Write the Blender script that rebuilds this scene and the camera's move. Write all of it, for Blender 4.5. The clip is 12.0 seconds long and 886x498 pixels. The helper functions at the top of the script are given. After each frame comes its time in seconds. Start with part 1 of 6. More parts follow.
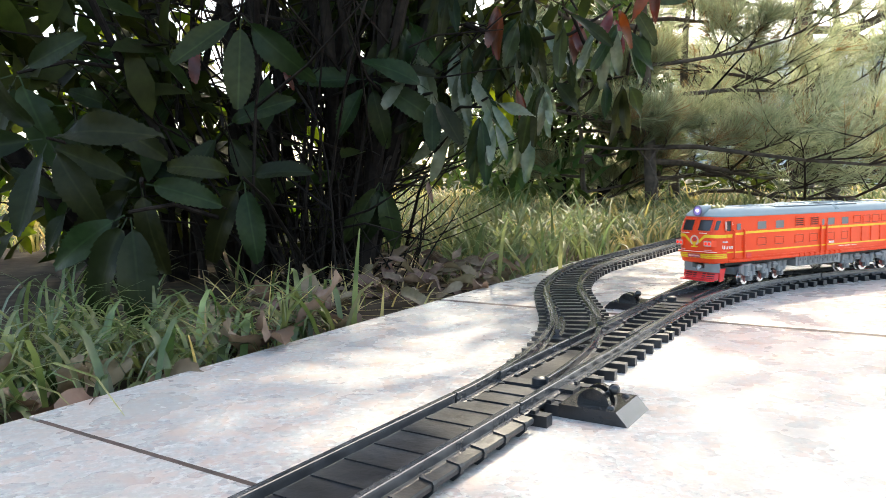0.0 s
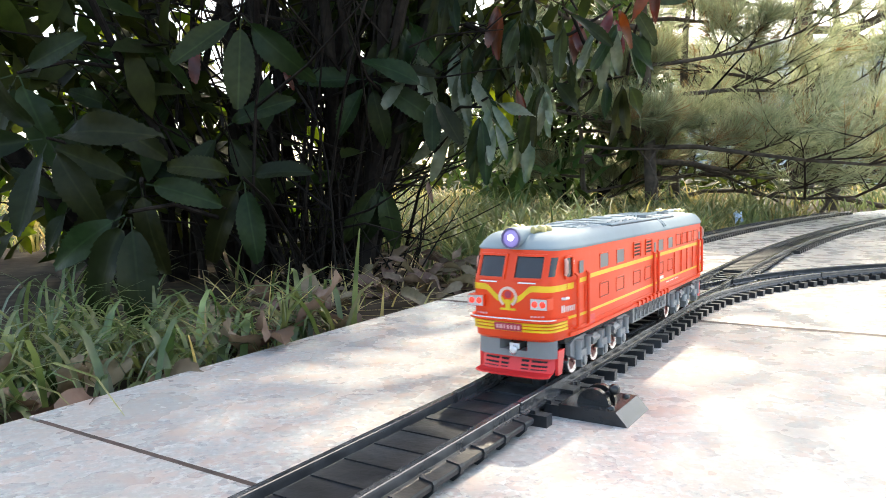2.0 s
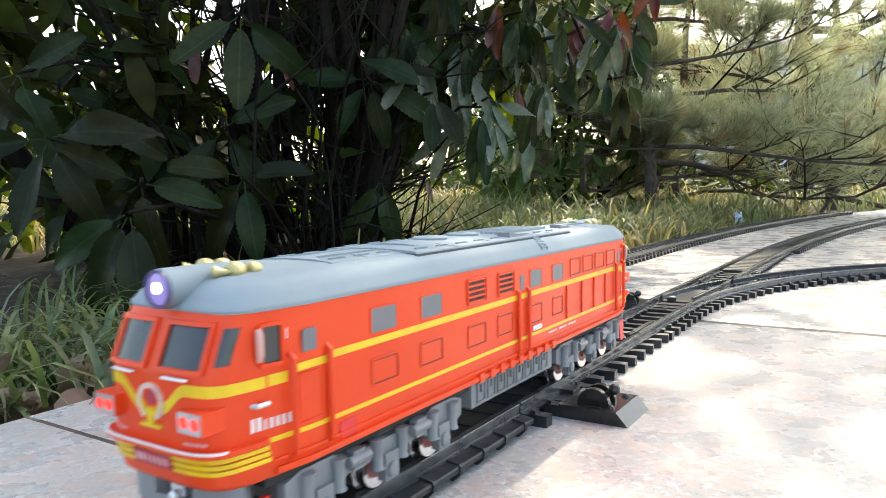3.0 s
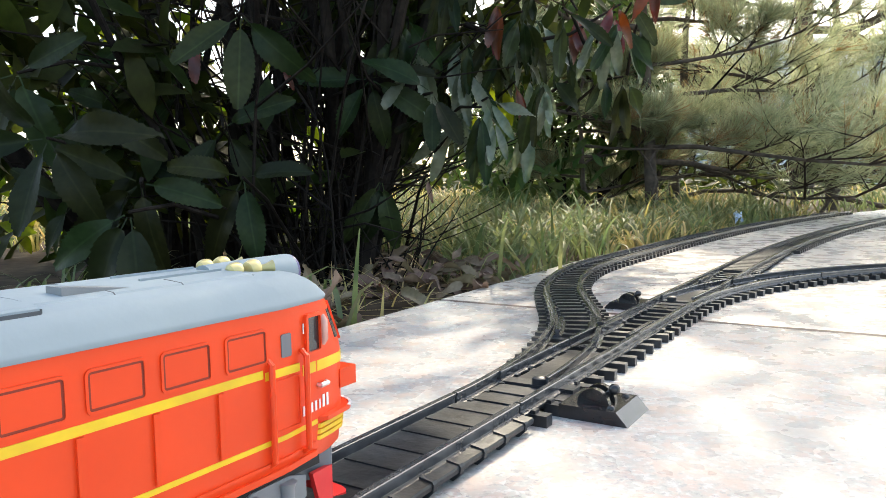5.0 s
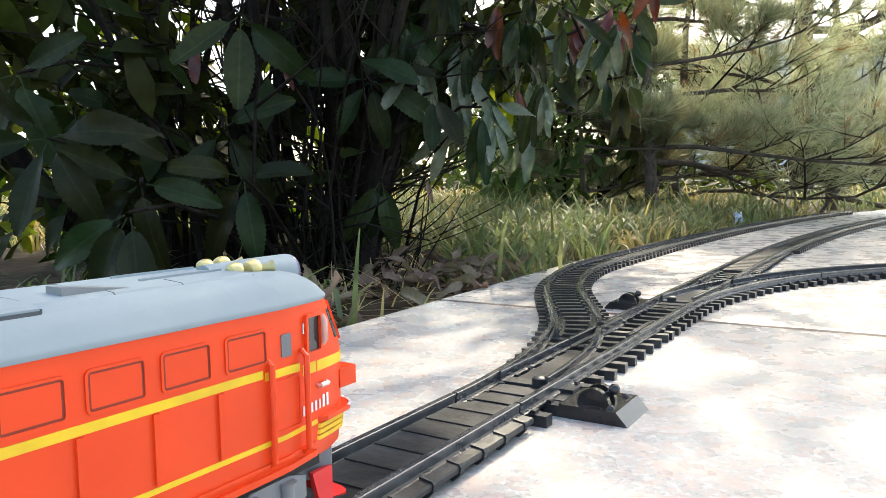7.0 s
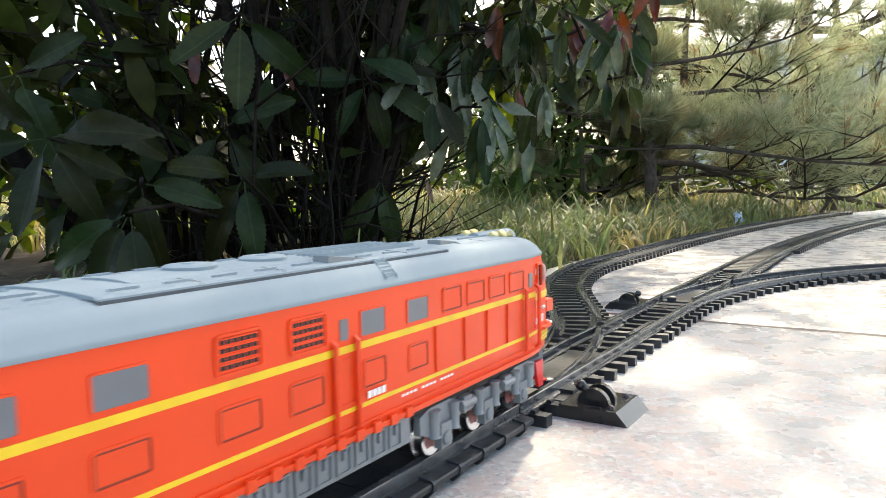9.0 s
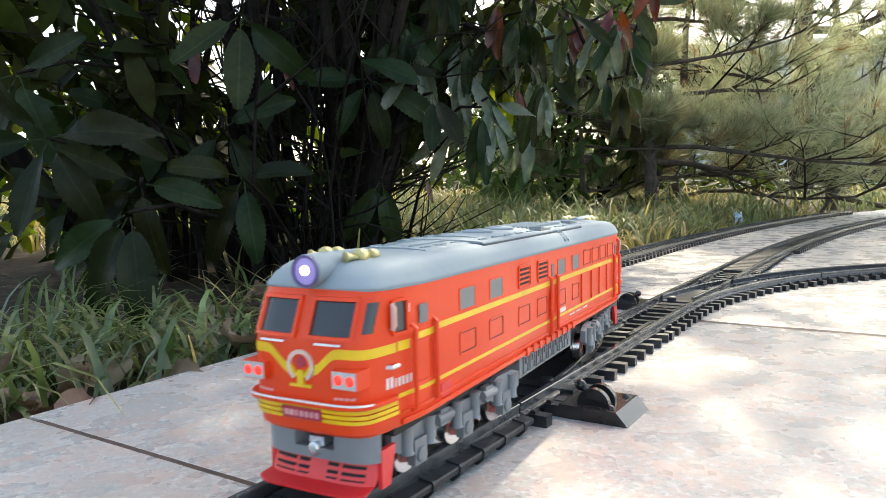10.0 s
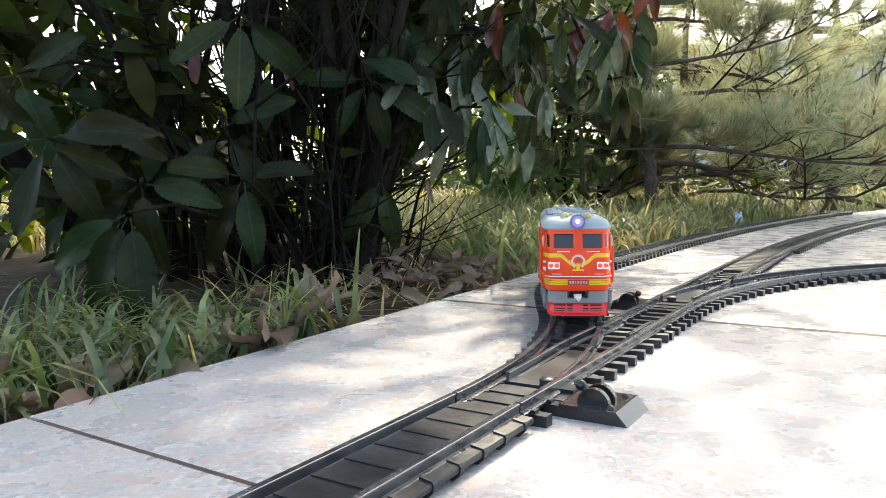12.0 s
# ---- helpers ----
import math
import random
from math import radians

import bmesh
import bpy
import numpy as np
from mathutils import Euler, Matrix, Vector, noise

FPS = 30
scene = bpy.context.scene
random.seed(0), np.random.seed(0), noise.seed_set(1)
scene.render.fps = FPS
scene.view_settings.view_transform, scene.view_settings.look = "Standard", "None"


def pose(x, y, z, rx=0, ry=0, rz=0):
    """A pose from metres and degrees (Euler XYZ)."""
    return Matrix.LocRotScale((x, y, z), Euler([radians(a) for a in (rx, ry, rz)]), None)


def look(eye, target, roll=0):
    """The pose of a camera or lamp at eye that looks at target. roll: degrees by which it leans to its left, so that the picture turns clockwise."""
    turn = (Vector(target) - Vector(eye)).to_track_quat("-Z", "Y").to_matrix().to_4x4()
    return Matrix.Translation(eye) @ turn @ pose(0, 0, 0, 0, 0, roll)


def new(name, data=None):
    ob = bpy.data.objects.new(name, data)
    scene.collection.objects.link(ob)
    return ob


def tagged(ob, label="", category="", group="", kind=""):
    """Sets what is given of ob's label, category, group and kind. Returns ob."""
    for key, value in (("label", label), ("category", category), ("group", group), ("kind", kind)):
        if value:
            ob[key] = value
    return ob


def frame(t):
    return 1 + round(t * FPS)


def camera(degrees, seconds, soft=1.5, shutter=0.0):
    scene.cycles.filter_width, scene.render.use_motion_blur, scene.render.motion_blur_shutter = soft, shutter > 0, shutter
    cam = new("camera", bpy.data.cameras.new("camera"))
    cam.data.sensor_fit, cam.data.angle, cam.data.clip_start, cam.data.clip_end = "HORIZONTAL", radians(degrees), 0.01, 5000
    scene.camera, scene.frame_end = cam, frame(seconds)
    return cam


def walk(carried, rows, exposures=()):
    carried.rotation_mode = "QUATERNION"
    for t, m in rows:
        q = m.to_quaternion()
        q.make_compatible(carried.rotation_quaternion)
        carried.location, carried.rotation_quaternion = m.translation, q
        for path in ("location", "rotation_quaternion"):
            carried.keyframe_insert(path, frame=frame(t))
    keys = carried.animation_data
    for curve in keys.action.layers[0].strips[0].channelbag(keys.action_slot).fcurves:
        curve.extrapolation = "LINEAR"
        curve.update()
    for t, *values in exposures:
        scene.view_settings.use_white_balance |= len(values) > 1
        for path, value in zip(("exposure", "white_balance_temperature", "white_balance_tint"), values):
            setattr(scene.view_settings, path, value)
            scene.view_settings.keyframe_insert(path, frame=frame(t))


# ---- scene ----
# One unit below is a centimetre: everything is built in cm and scaled by CM.
CM = 0.01
EYE = (0.0, 0.0, 0.0791)
TILT = radians(4.70)
cam = camera(63.9, 12.0, soft=0.7, shutter=0.25)
aim = (EYE[0], EYE[1] + math.cos(TILT), EYE[2] - math.sin(TILT))
walk(cam, [(0.0, look(EYE, aim, -1.0)), (12.0, look(EYE, aim, -1.0))], 
     exposures=[(t, e, 7350, 6) for t, e in ((0.0, 2.30), (1.5, 2.28), (2.5, 2.22), (5.0, 2.15), (7.0, 2.15), (9.0, 2.12), (10.0, 2.02), (11.0, 2.15), (12.0, 2.24))])

# ---- light ----
SUN_ELEV, SUN_AZ = radians(46), radians(19)      # azimuth from +y towards +x
world = bpy.data.worlds.new("sky")
scene.world = world
world.use_nodes = True
wn = world.node_tree.nodes
sky = wn.new("ShaderNodeTexSky")
sky.sky_type = 'NISHITA'
sky.sun_disc = False
sky.sun_elevation = SUN_ELEV
sky.sun_rotation = SUN_AZ
sky.dust_density = 3.0
sky.air_density = 1.0
wn["Background"].inputs["Strength"].default_value = 0.15
world.node_tree.links.new(sky.outputs[0], wn["Background"].inputs["Color"])
sun = new("sun", bpy.data.lights.new("sun", 'SUN'))
sun.data.energy = 1.5
sun.data.angle = radians(0.8)
sun.data.color = (1.0, 0.93, 0.82)
sun_dir = Vector((math.sin(SUN_AZ) * math.cos(SUN_ELEV), math.cos(SUN_AZ) * math.cos(SUN_ELEV), math.sin(SUN_ELEV)))
sun.matrix_world = look(sun_dir * 50, (0, 0, 0))


# ---- materials ----
def material(name, base, rough=0.5, metal=0.0, vary=0.12, scale=200.0, bump=0.0, bump_scale=None, spec=0.5,
             second=None, second_scale=20.0, random_hue=0.0, island=False, coat=0.0, emit=None, emit_strength=0.0, transmit=0.0):
    m = bpy.data.materials.new(name)
    m.use_nodes = True
    n, l = m.node_tree.nodes, m.node_tree.links
    b = n["Principled BSDF"]
    b.inputs["Roughness"].default_value = rough
    b.inputs["Metallic"].default_value = metal
    b.inputs["Specular IOR Level"].default_value = spec
    b.inputs["Coat Weight"].default_value = coat
    b.inputs["Transmission Weight"].default_value = transmit
    if emit:
        b.inputs["Emission Color"].default_value = (*emit, 1)
        b.inputs["Emission Strength"].default_value = emit_strength
    tc = n.new("ShaderNodeTexCoord")
    n1 = n.new("ShaderNodeTexNoise")
    n1.inputs["Scale"].default_value = scale
    n1.inputs["Detail"].default_value = 5
    l.new(tc.outputs["Object"], n1.inputs["Vector"])
    ramp = n.new("ShaderNodeMapRange")
    ramp.inputs["From Min"].default_value, ramp.inputs["From Max"].default_value = 0.3, 0.7
    ramp.inputs["To Min"].default_value, ramp.inputs["To Max"].default_value = 1 - vary, 1 + vary
    l.new(n1.outputs["Fac"], ramp.inputs["Value"])
    col = n.new("ShaderNodeMix")
    col.data_type = 'RGBA'
    col.inputs[6].default_value = (*base, 1)
    col.inputs[7].default_value = (*(second or base), 1)
    n2 = n.new("ShaderNodeTexNoise")
    n2.inputs["Scale"].default_value = second_scale
    n2.inputs["Detail"].default_value = 3
    l.new(tc.outputs["Object"], n2.inputs["Vector"])
    r2 = n.new("ShaderNodeMapRange")
    r2.inputs["From Min"].default_value, r2.inputs["From Max"].default_value = 0.4, 0.65
    l.new(n2.outputs["Fac"], r2.inputs["Value"])
    l.new(r2.outputs[0], col.inputs[0])
    hsv = n.new("ShaderNodeHueSaturation")
    l.new(col.outputs[2], hsv.inputs["Color"])
    l.new(ramp.outputs[0], hsv.inputs["Value"])
    if random_hue:
        rnd = n.new("ShaderNodeNewGeometry") if island else n.new("ShaderNodeObjectInfo")
        out = rnd.outputs["Random Per Island"] if island else rnd.outputs["Random"]
        rh = n.new("ShaderNodeMapRange")
        rh.inputs["To Min"].default_value, rh.inputs["To Max"].default_value = 0.5 - random_hue * 0.06, 0.5 + random_hue * 0.05
        l.new(out, rh.inputs["Value"])
        l.new(rh.outputs[0], hsv.inputs["Hue"])
        rv = n.new("ShaderNodeMapRange")
        rv.inputs["To Min"].default_value, rv.inputs["To Max"].default_value = 1 - 0.45 * random_hue, 1 + 0.45 * random_hue
        wn_ = n.new("ShaderNodeMath")
        wn_.operation = 'FRACT'
        mul = n.new("ShaderNodeMath")
        mul.operation = 'MULTIPLY'
        mul.inputs[1].default_value = 37.7
        l.new(out, mul.inputs[0])
        l.new(mul.outputs[0], wn_.inputs[0])
        l.new(wn_.outputs[0], rv.inputs["Value"])
        vv = n.new("ShaderNodeMath")
        vv.operation = 'MULTIPLY'
        l.new(rv.outputs[0], vv.inputs[0])
        l.new(ramp.outputs[0], vv.inputs[1])
        l.new(vv.outputs[0], hsv.inputs["Value"])
    l.new(hsv.outputs[0], b.inputs["Base Color"])
    rr = n.new("ShaderNodeMapRange")
    rr.inputs["To Min"].default_value, rr.inputs["To Max"].default_value = max(0.02, rough - 0.12), min(1, rough + 0.12)
    l.new(n2.outputs["Fac"], rr.inputs["Value"])
    l.new(rr.outputs[0], b.inputs["Roughness"])
    if bump:
        nb = n.new("ShaderNodeTexNoise")
        nb.inputs["Scale"].default_value = bump_scale or scale
        nb.inputs["Detail"].default_value = 4
        l.new(tc.outputs["Object"], nb.inputs["Vector"])
        bp = n.new("ShaderNodeBump")
        bp.inputs["Strength"].default_value = bump
        bp.inputs["Distance"].default_value = 0.001
        l.new(nb.outputs["Fac"], bp.inputs["Height"])
        l.new(bp.outputs[0], b.inputs["Normal"])
    return m


def leaf_material(name, base, rough=0.35, second=None, through_leaf=0.3, island=False, random_hue=0.6, spec=0.5, veins=False):
    """A leaf: the principled surface, and some light that comes through it."""
    m = material(name, base, rough, vary=0.2, scale=90, second=second, second_scale=30, random_hue=random_hue, island=island,
                 bump=0.25, bump_scale=160, spec=spec)
    n, l = m.node_tree.nodes, m.node_tree.links
    b, out = n["Principled BSDF"], n["Material Output"]
    tr = n.new("ShaderNodeBsdfTranslucent")
    g = n.new("ShaderNodeHueSaturation")
    g.inputs["Saturation"].default_value = 1.15
    g.inputs["Value"].default_value = 2.2
    if veins:
        # a paler midrib and side veins that run out from it
        tc = n.new("ShaderNodeTexCoord")
        xyz = n.new("ShaderNodeSeparateXYZ")
        l.new(tc.outputs["Object"], xyz.inputs[0])

        def calc(op, a, c):
            k = n.new("ShaderNodeMath")
            k.operation = op
            for sock, v in zip(k.inputs, (a, c)):
                if isinstance(v, (int, float)):
                    sock.default_value = v
                else:
                    l.new(v, sock)
            return k.outputs[0]
        off = calc('ABSOLUTE', xyz.outputs[1], 0.0)
        wave = calc('SINE', calc('MULTIPLY', calc('SUBTRACT', xyz.outputs[0], off), 1000.0), 0.0)
        rib = n.new("ShaderNodeMapRange")
        rib.inputs["From Min"].default_value, rib.inputs["From Max"].default_value = 0.0003, 0.0011
        rib.inputs["To Min"].default_value, rib.inputs["To Max"].default_value = 0.45, 0.0
        l.new(off, rib.inputs["Value"])
        shade = calc('ADD', calc('MULTIPLY_ADD', wave, 0.03), rib.outputs[0])
        shade.node.inputs[0].links[0].from_node.inputs[2].default_value = 1.0
        hsv = b.inputs["Base Color"].links[0].from_node
        old = hsv.inputs["Value"].links[0].from_socket
        l.new(calc('MULTIPLY', old, shade), hsv.inputs["Value"])
        l.new(calc('ADD', calc('MULTIPLY', wave, 0.05), n["Bump"].inputs["Height"].links[0].from_socket), n["Bump"].inputs["Height"])
    src = b.inputs["Base Color"].links[0].from_socket
    l.new(src, g.inputs["Color"])
    l.new(g.outputs[0], tr.inputs["Color"])
    mix = n.new("ShaderNodeMixShader")
    mix.inputs[0].default_value = through_leaf
    l.new(b.outputs[0], mix.inputs[1])
    l.new(tr.outputs[0], mix.inputs[2])
    l.new(mix.outputs[0], out.inputs["Surface"])
    return m


def granite_material():
    """Polished grey-pink granite: grains of several minerals, broad paler clouds, dirt."""
    m = bpy.data.materials.new("granite")
    m.use_nodes = True
    n, l = m.node_tree.nodes, m.node_tree.links
    b = n["Principled BSDF"]
    tc = n.new("ShaderNodeTexCoord")

    def mixed(a, c, fac):
        x = n.new("ShaderNodeMix")
        x.data_type = 'RGBA'
        for sock, v in ((x.inputs[6], a), (x.inputs[7], c)):
            if isinstance(v, tuple):
                sock.default_value = (*v, 1)
            else:
                l.new(v, sock)
        l.new(fac, x.inputs[0])
        return x.outputs[2]

    def grain(scale, lo, hi, kind="noise"):
        t = n.new("ShaderNodeTexNoise")
        t.inputs["Scale"].default_value = scale
        t.inputs["Detail"].default_value = 3
        t.inputs["Roughness"].default_value = 0.6
        l.new(tc.outputs["Object"], t.inputs["Vector"])
        r = n.new("ShaderNodeMapRange")
        r.inputs["From Min"].default_value, r.inputs["From Max"].default_value = lo, hi
        l.new(t.outputs["Fac"], r.inputs["Value"])
        return r.outputs[0]
    c = mixed((0.345, 0.355, 0.345), (0.425, 0.355, 0.32), grain(190, 0.42, 0.60))
    c = mixed(c, (0.50, 0.505, 0.49), grain(340, 0.50, 0.62))
    c = mixed(c, (0.245, 0.25, 0.255), grain(440, 0.55, 0.65))
    c = mixed(c, (0.44, 0.345, 0.295), grain(75, 0.50, 0.72))
    c = mixed(c, (0.36, 0.355, 0.335), grain(14, 0.52, 0.75))
    l.new(c, b.inputs["Base Color"])
    rr = n.new("ShaderNodeMapRange")
    rr.inputs["To Min"].default_value, rr.inputs["To Max"].default_value = 0.19, 0.38
    l.new(grain(40, 0.3, 0.7), rr.inputs["Value"])
    l.new(rr.outputs[0], b.inputs["Roughness"])
    bp = n.new("ShaderNodeBump")
    bp.inputs["Strength"].default_value = 0.12
    bp.inputs["Distance"].default_value = 0.0006
    l.new(grain(300, 0.2, 0.8), bp.inputs["Height"])
    l.new(bp.outputs[0], b.inputs["Normal"])
    return m


GRANITE = granite_material()
JOINT = material("joint_dirt", (0.036, 0.023, 0.018), 0.9, vary=0.4, scale=300, second=(0.085, 0.05, 0.039), second_scale=40, bump=0.5)
SOIL = material("soil", (0.036, 0.026, 0.018), 0.95, spec=0.1, vary=0.45, scale=60, second=(0.07, 0.054, 0.036), second_scale=6, bump=0.8, bump_scale=90)
TRACK = material("track_plastic", (0.015, 0.017, 0.020), 0.34, vary=0.25, scale=120, second=(0.025, 0.028, 0.032), second_scale=60, bump=0.15, bump_scale=500)
RAIL = material("rail_plastic", (0.042, 0.043, 0.046), 0.2, spec=0.8, vary=0.2, scale=150, second=(0.065, 0.066, 0.069), second_scale=90, bump=0.1, bump_scale=500)
PLATE = material("base_plate_plastic", (0.0135, 0.0155, 0.0185), 0.42, spec=0.3, vary=0.35, scale=90, second=(0.023, 0.026, 0.030), second_scale=45, bump=0.25, bump_scale=300)
LEVER = material("lever_plastic", (0.014, 0.014, 0.015), 0.22, vary=0.2, scale=120, second=(0.02, 0.02, 0.02), second_scale=50, bump=0.1, bump_scale=300)
ORANGE = material("orange_plastic", (0.80, 0.064, 0.013), 0.38, spec=0.35, vary=0.03, scale=90, second=(0.77, 0.058, 0.012), second_scale=30, bump=0.05, bump_scale=400)
GREY_ROOF = material("grey_roof_plastic", (0.245, 0.292, 0.312), 0.66, spec=0.12, vary=0.04, scale=90, second=(0.25, 0.297, 0.317), second_scale=25, bump=0.06, bump_scale=400)
GREY = material("grey_plastic", (0.20, 0.21, 0.22), 0.42, vary=0.06, scale=120, second=(0.165, 0.175, 0.18), second_scale=40, bump=0.1, bump_scale=400)
YELLOW = material("yellow_paint", (0.80, 0.52, 0.02), 0.4, vary=0.08, scale=200, second=(0.74, 0.46, 0.02), second_scale=80)
RED = material("red_plastic", (0.72, 0.03, 0.03), 0.35, vary=0.04, scale=120, second=(0.68, 0.025, 0.03), second_scale=40)
# shade along the panel recesses, painted as a dark orange-brown
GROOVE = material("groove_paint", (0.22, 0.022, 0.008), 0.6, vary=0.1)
PINK = material("pale_pink_print", (0.72, 0.36, 0.36), 0.5, vary=0.06)
EMBLEM = material("cream_pink_print", (0.74, 0.52, 0.44), 0.5, vary=0.08)
CRIMSON = material("crimson_paint", (0.42, 0.03, 0.06), 0.4, vary=0.05)
WINDOW_GREY = material("printed_grey", (0.14, 0.145, 0.155), 0.35, vary=0.05, scale=150)
GLASS_DARK = material("smoked_glass", (0.030, 0.024, 0.022), 0.07, spec=0.6, vary=0.15, scale=30, second=(0.03, 0.03, 0.032), second_scale=60)
ROOF_GAP = material("roof_gap_shade", (0.06, 0.07, 0.078), 0.7, vary=0.15)
BEZEL = material("lamp_rim_plastic", (0.10, 0.085, 0.19), 0.3, vary=0.08)
DEFLECTOR = material("clear_orange_plastic", (0.62, 0.30, 0.24), 0.22, vary=0.06, second=(0.66, 0.38, 0.32), second_scale=60)
# dark under frame; also painted shade for slots and the coupler pocket
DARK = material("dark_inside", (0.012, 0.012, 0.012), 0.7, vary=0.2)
WHITE = material("white_print", (0.78, 0.77, 0.74), 0.5, vary=0.06)
SILVER = material("silver", (0.62, 0.62, 0.63), 0.28, metal=0.8, vary=0.06)
CHROME = material("chrome_rim", (0.62, 0.60, 0.60), 0.22, metal=1.0, vary=0.08)
WHEEL_RED = material("wheel_centre", (0.34, 0.08, 0.07), 0.45, vary=0.1, second=(0.28, 0.16, 0.15), second_scale=300)
GOLD = material("gold_paint", (0.48, 0.42, 0.20), 0.36, metal=0.5, vary=0.12, second=(0.55, 0.45, 0.2), second_scale=200)
LAMP_RED = material("red_lamp", (0.8, 0.05, 0.03), 0.2, vary=0.02, emit=(1.0, 0.03, 0.02), emit_strength=0.3)
LAMP_WHITE = material("headlight_lens", (0.16, 0.14, 0.34), 0.15, vary=0.02, emit=(0.34, 0.27, 0.75), emit_strength=0.13)
LAMP_CORE = material("headlight_bulb", (0.9, 0.9, 1.0), 0.15, vary=0.02, emit=(0.85, 0.87, 1.0), emit_strength=1.6)
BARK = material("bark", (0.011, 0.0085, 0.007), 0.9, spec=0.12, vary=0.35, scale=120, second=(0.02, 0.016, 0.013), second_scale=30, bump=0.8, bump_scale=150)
PINE_BARK = material("pine_bark", (0.062, 0.048, 0.038), 0.9, vary=0.35, scale=80, second=(0.10, 0.076, 0.06), second_scale=20, bump=0.9, bump_scale=90)
PINE_TWIG = material("pine_twig_bark", (0.035, 0.024, 0.018), 0.85, spec=0.2, vary=0.3, scale=120, second=(0.055, 0.04, 0.03), second_scale=30, bump=0.6, bump_scale=150)
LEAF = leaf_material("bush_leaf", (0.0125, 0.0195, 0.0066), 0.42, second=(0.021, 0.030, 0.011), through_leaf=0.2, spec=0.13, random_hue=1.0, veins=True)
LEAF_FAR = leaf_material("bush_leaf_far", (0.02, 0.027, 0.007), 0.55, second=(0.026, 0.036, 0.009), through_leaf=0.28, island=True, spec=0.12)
# silvery highlights on the hanging leaves, put into a paler leaf colour
LEAF_SHEEN = leaf_material("bush_leaf_pale", (0.055, 0.08, 0.045), 0.34, second=(0.14, 0.165, 0.115), through_leaf=0.25)
# sunlit copy of the bush leaf: brighter yellow-green, more light through
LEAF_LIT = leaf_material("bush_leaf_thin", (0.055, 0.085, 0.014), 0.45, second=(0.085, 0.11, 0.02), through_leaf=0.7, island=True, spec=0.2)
LEAF_SHRUB = leaf_material("shrub_leaf", (0.045, 0.075, 0.022), 0.5, second=(0.07, 0.10, 0.03), through_leaf=0.35, island=True, spec=0.25)
LEAF_RED = leaf_material("red_leaf", (0.11, 0.020, 0.012), 0.45, second=(0.07, 0.02, 0.012), through_leaf=0.25, random_hue=0.4)
LEAF_DEAD = leaf_material("dead_leaf", (0.11, 0.074, 0.046), 0.8, second=(0.20, 0.15, 0.105), through_leaf=0.12, random_hue=0.6, spec=0.25)
GRASS = leaf_material("grass_blade", (0.105, 0.135, 0.058), 0.5, spec=0.25, second=(0.17, 0.185, 0.085), through_leaf=0.3, island=True, random_hue=0.7)
GRASS_NEAR = leaf_material("edging_grass_blade", (0.052, 0.078, 0.025), 0.34, second=(0.17, 0.195, 0.075), through_leaf=0.3, island=True, random_hue=0.8)
GRASS_DRY = leaf_material("dry_grass_blade", (0.30, 0.24, 0.10), 0.6, second=(0.36, 0.31, 0.14), through_leaf=0.3, island=True, random_hue=0.5)
NEEDLE = leaf_material("pine_needle", (0.19, 0.21, 0.13), 0.42, second=(0.285, 0.295, 0.195), through_leaf=0.6, island=True, random_hue=0.6)
NEEDLE_DRY = leaf_material("dry_pine_needle", (0.24, 0.15, 0.07), 0.6, second=(0.30, 0.19, 0.09), through_leaf=0.2, island=True, random_hue=0.5)
WALL_FAR = material("pale_render", (0.62, 0.66, 0.70), 0.8, vary=0.05, scale=3, second=(0.55, 0.60, 0.66), second_scale=0.6)
GLASS_FAR = material("far_glass", (0.20, 0.28, 0.34), 0.12, vary=0.1, scale=2)
FRAME_FAR = material("far_window_frame", (0.75, 0.76, 0.77), 0.5, vary=0.05)
PAPER = material("blue_wrapper", (0.30, 0.42, 0.60), 0.35, vary=0.1, second=(0.65, 0.70, 0.75), second_scale=120)


# ---- mesh helpers (cm) ----
def part(name, bm, mat, parent=None, label="", smooth=False, bevel=0.0):
    """Link a bmesh, written in cm, as one mesh object."""
    if bevel:
        sharp = [e for e in bm.edges if len(e.link_faces) == 2 and e.calc_face_angle(0) > 0.6]
        bmesh.ops.bevel(bm, geom=sharp, offset=bevel, segments=2, profile=0.6, affect='EDGES', clamp_overlap=True)
    bmesh.ops.recalc_face_normals(bm, faces=bm.faces)
    bmesh.ops.scale(bm, vec=(CM, CM, CM), verts=bm.verts)
    me = bpy.data.meshes.new(name)
    bm.to_mesh(me)
    bm.free()
    me.materials.append(mat)
    if smooth:
        for f in me.polygons:
            f.use_smooth = True
        me.set_sharp_from_angle(angle=radians(38))
    ob = new(name, me)
    if parent is not None:
        ob.parent = parent
    if label:
        ob["label"] = label
    return ob


def again(ob, parent, x, y, z, rx=0, ry=0, rz=0):
    """Another object on the same mesh, as a part of parent; the place in cm."""
    o = new(ob.name.split(".")[0], ob.data)
    o.parent = parent
    o.matrix_basis = pose(x * CM, y * CM, z * CM, rx, ry, rz)
    if "label" in ob:
        o["label"] = ob["label"]
    return o


def thing(name, label, category, group="", x=0, y=0, z=0, rz=0, kind=""):
    ob = new(name)
    ob.empty_display_size = 0.01
    ob.matrix_basis = pose(x * CM, y * CM, z * CM, 0, 0, rz)
    return tagged(ob, label, category, group, kind)


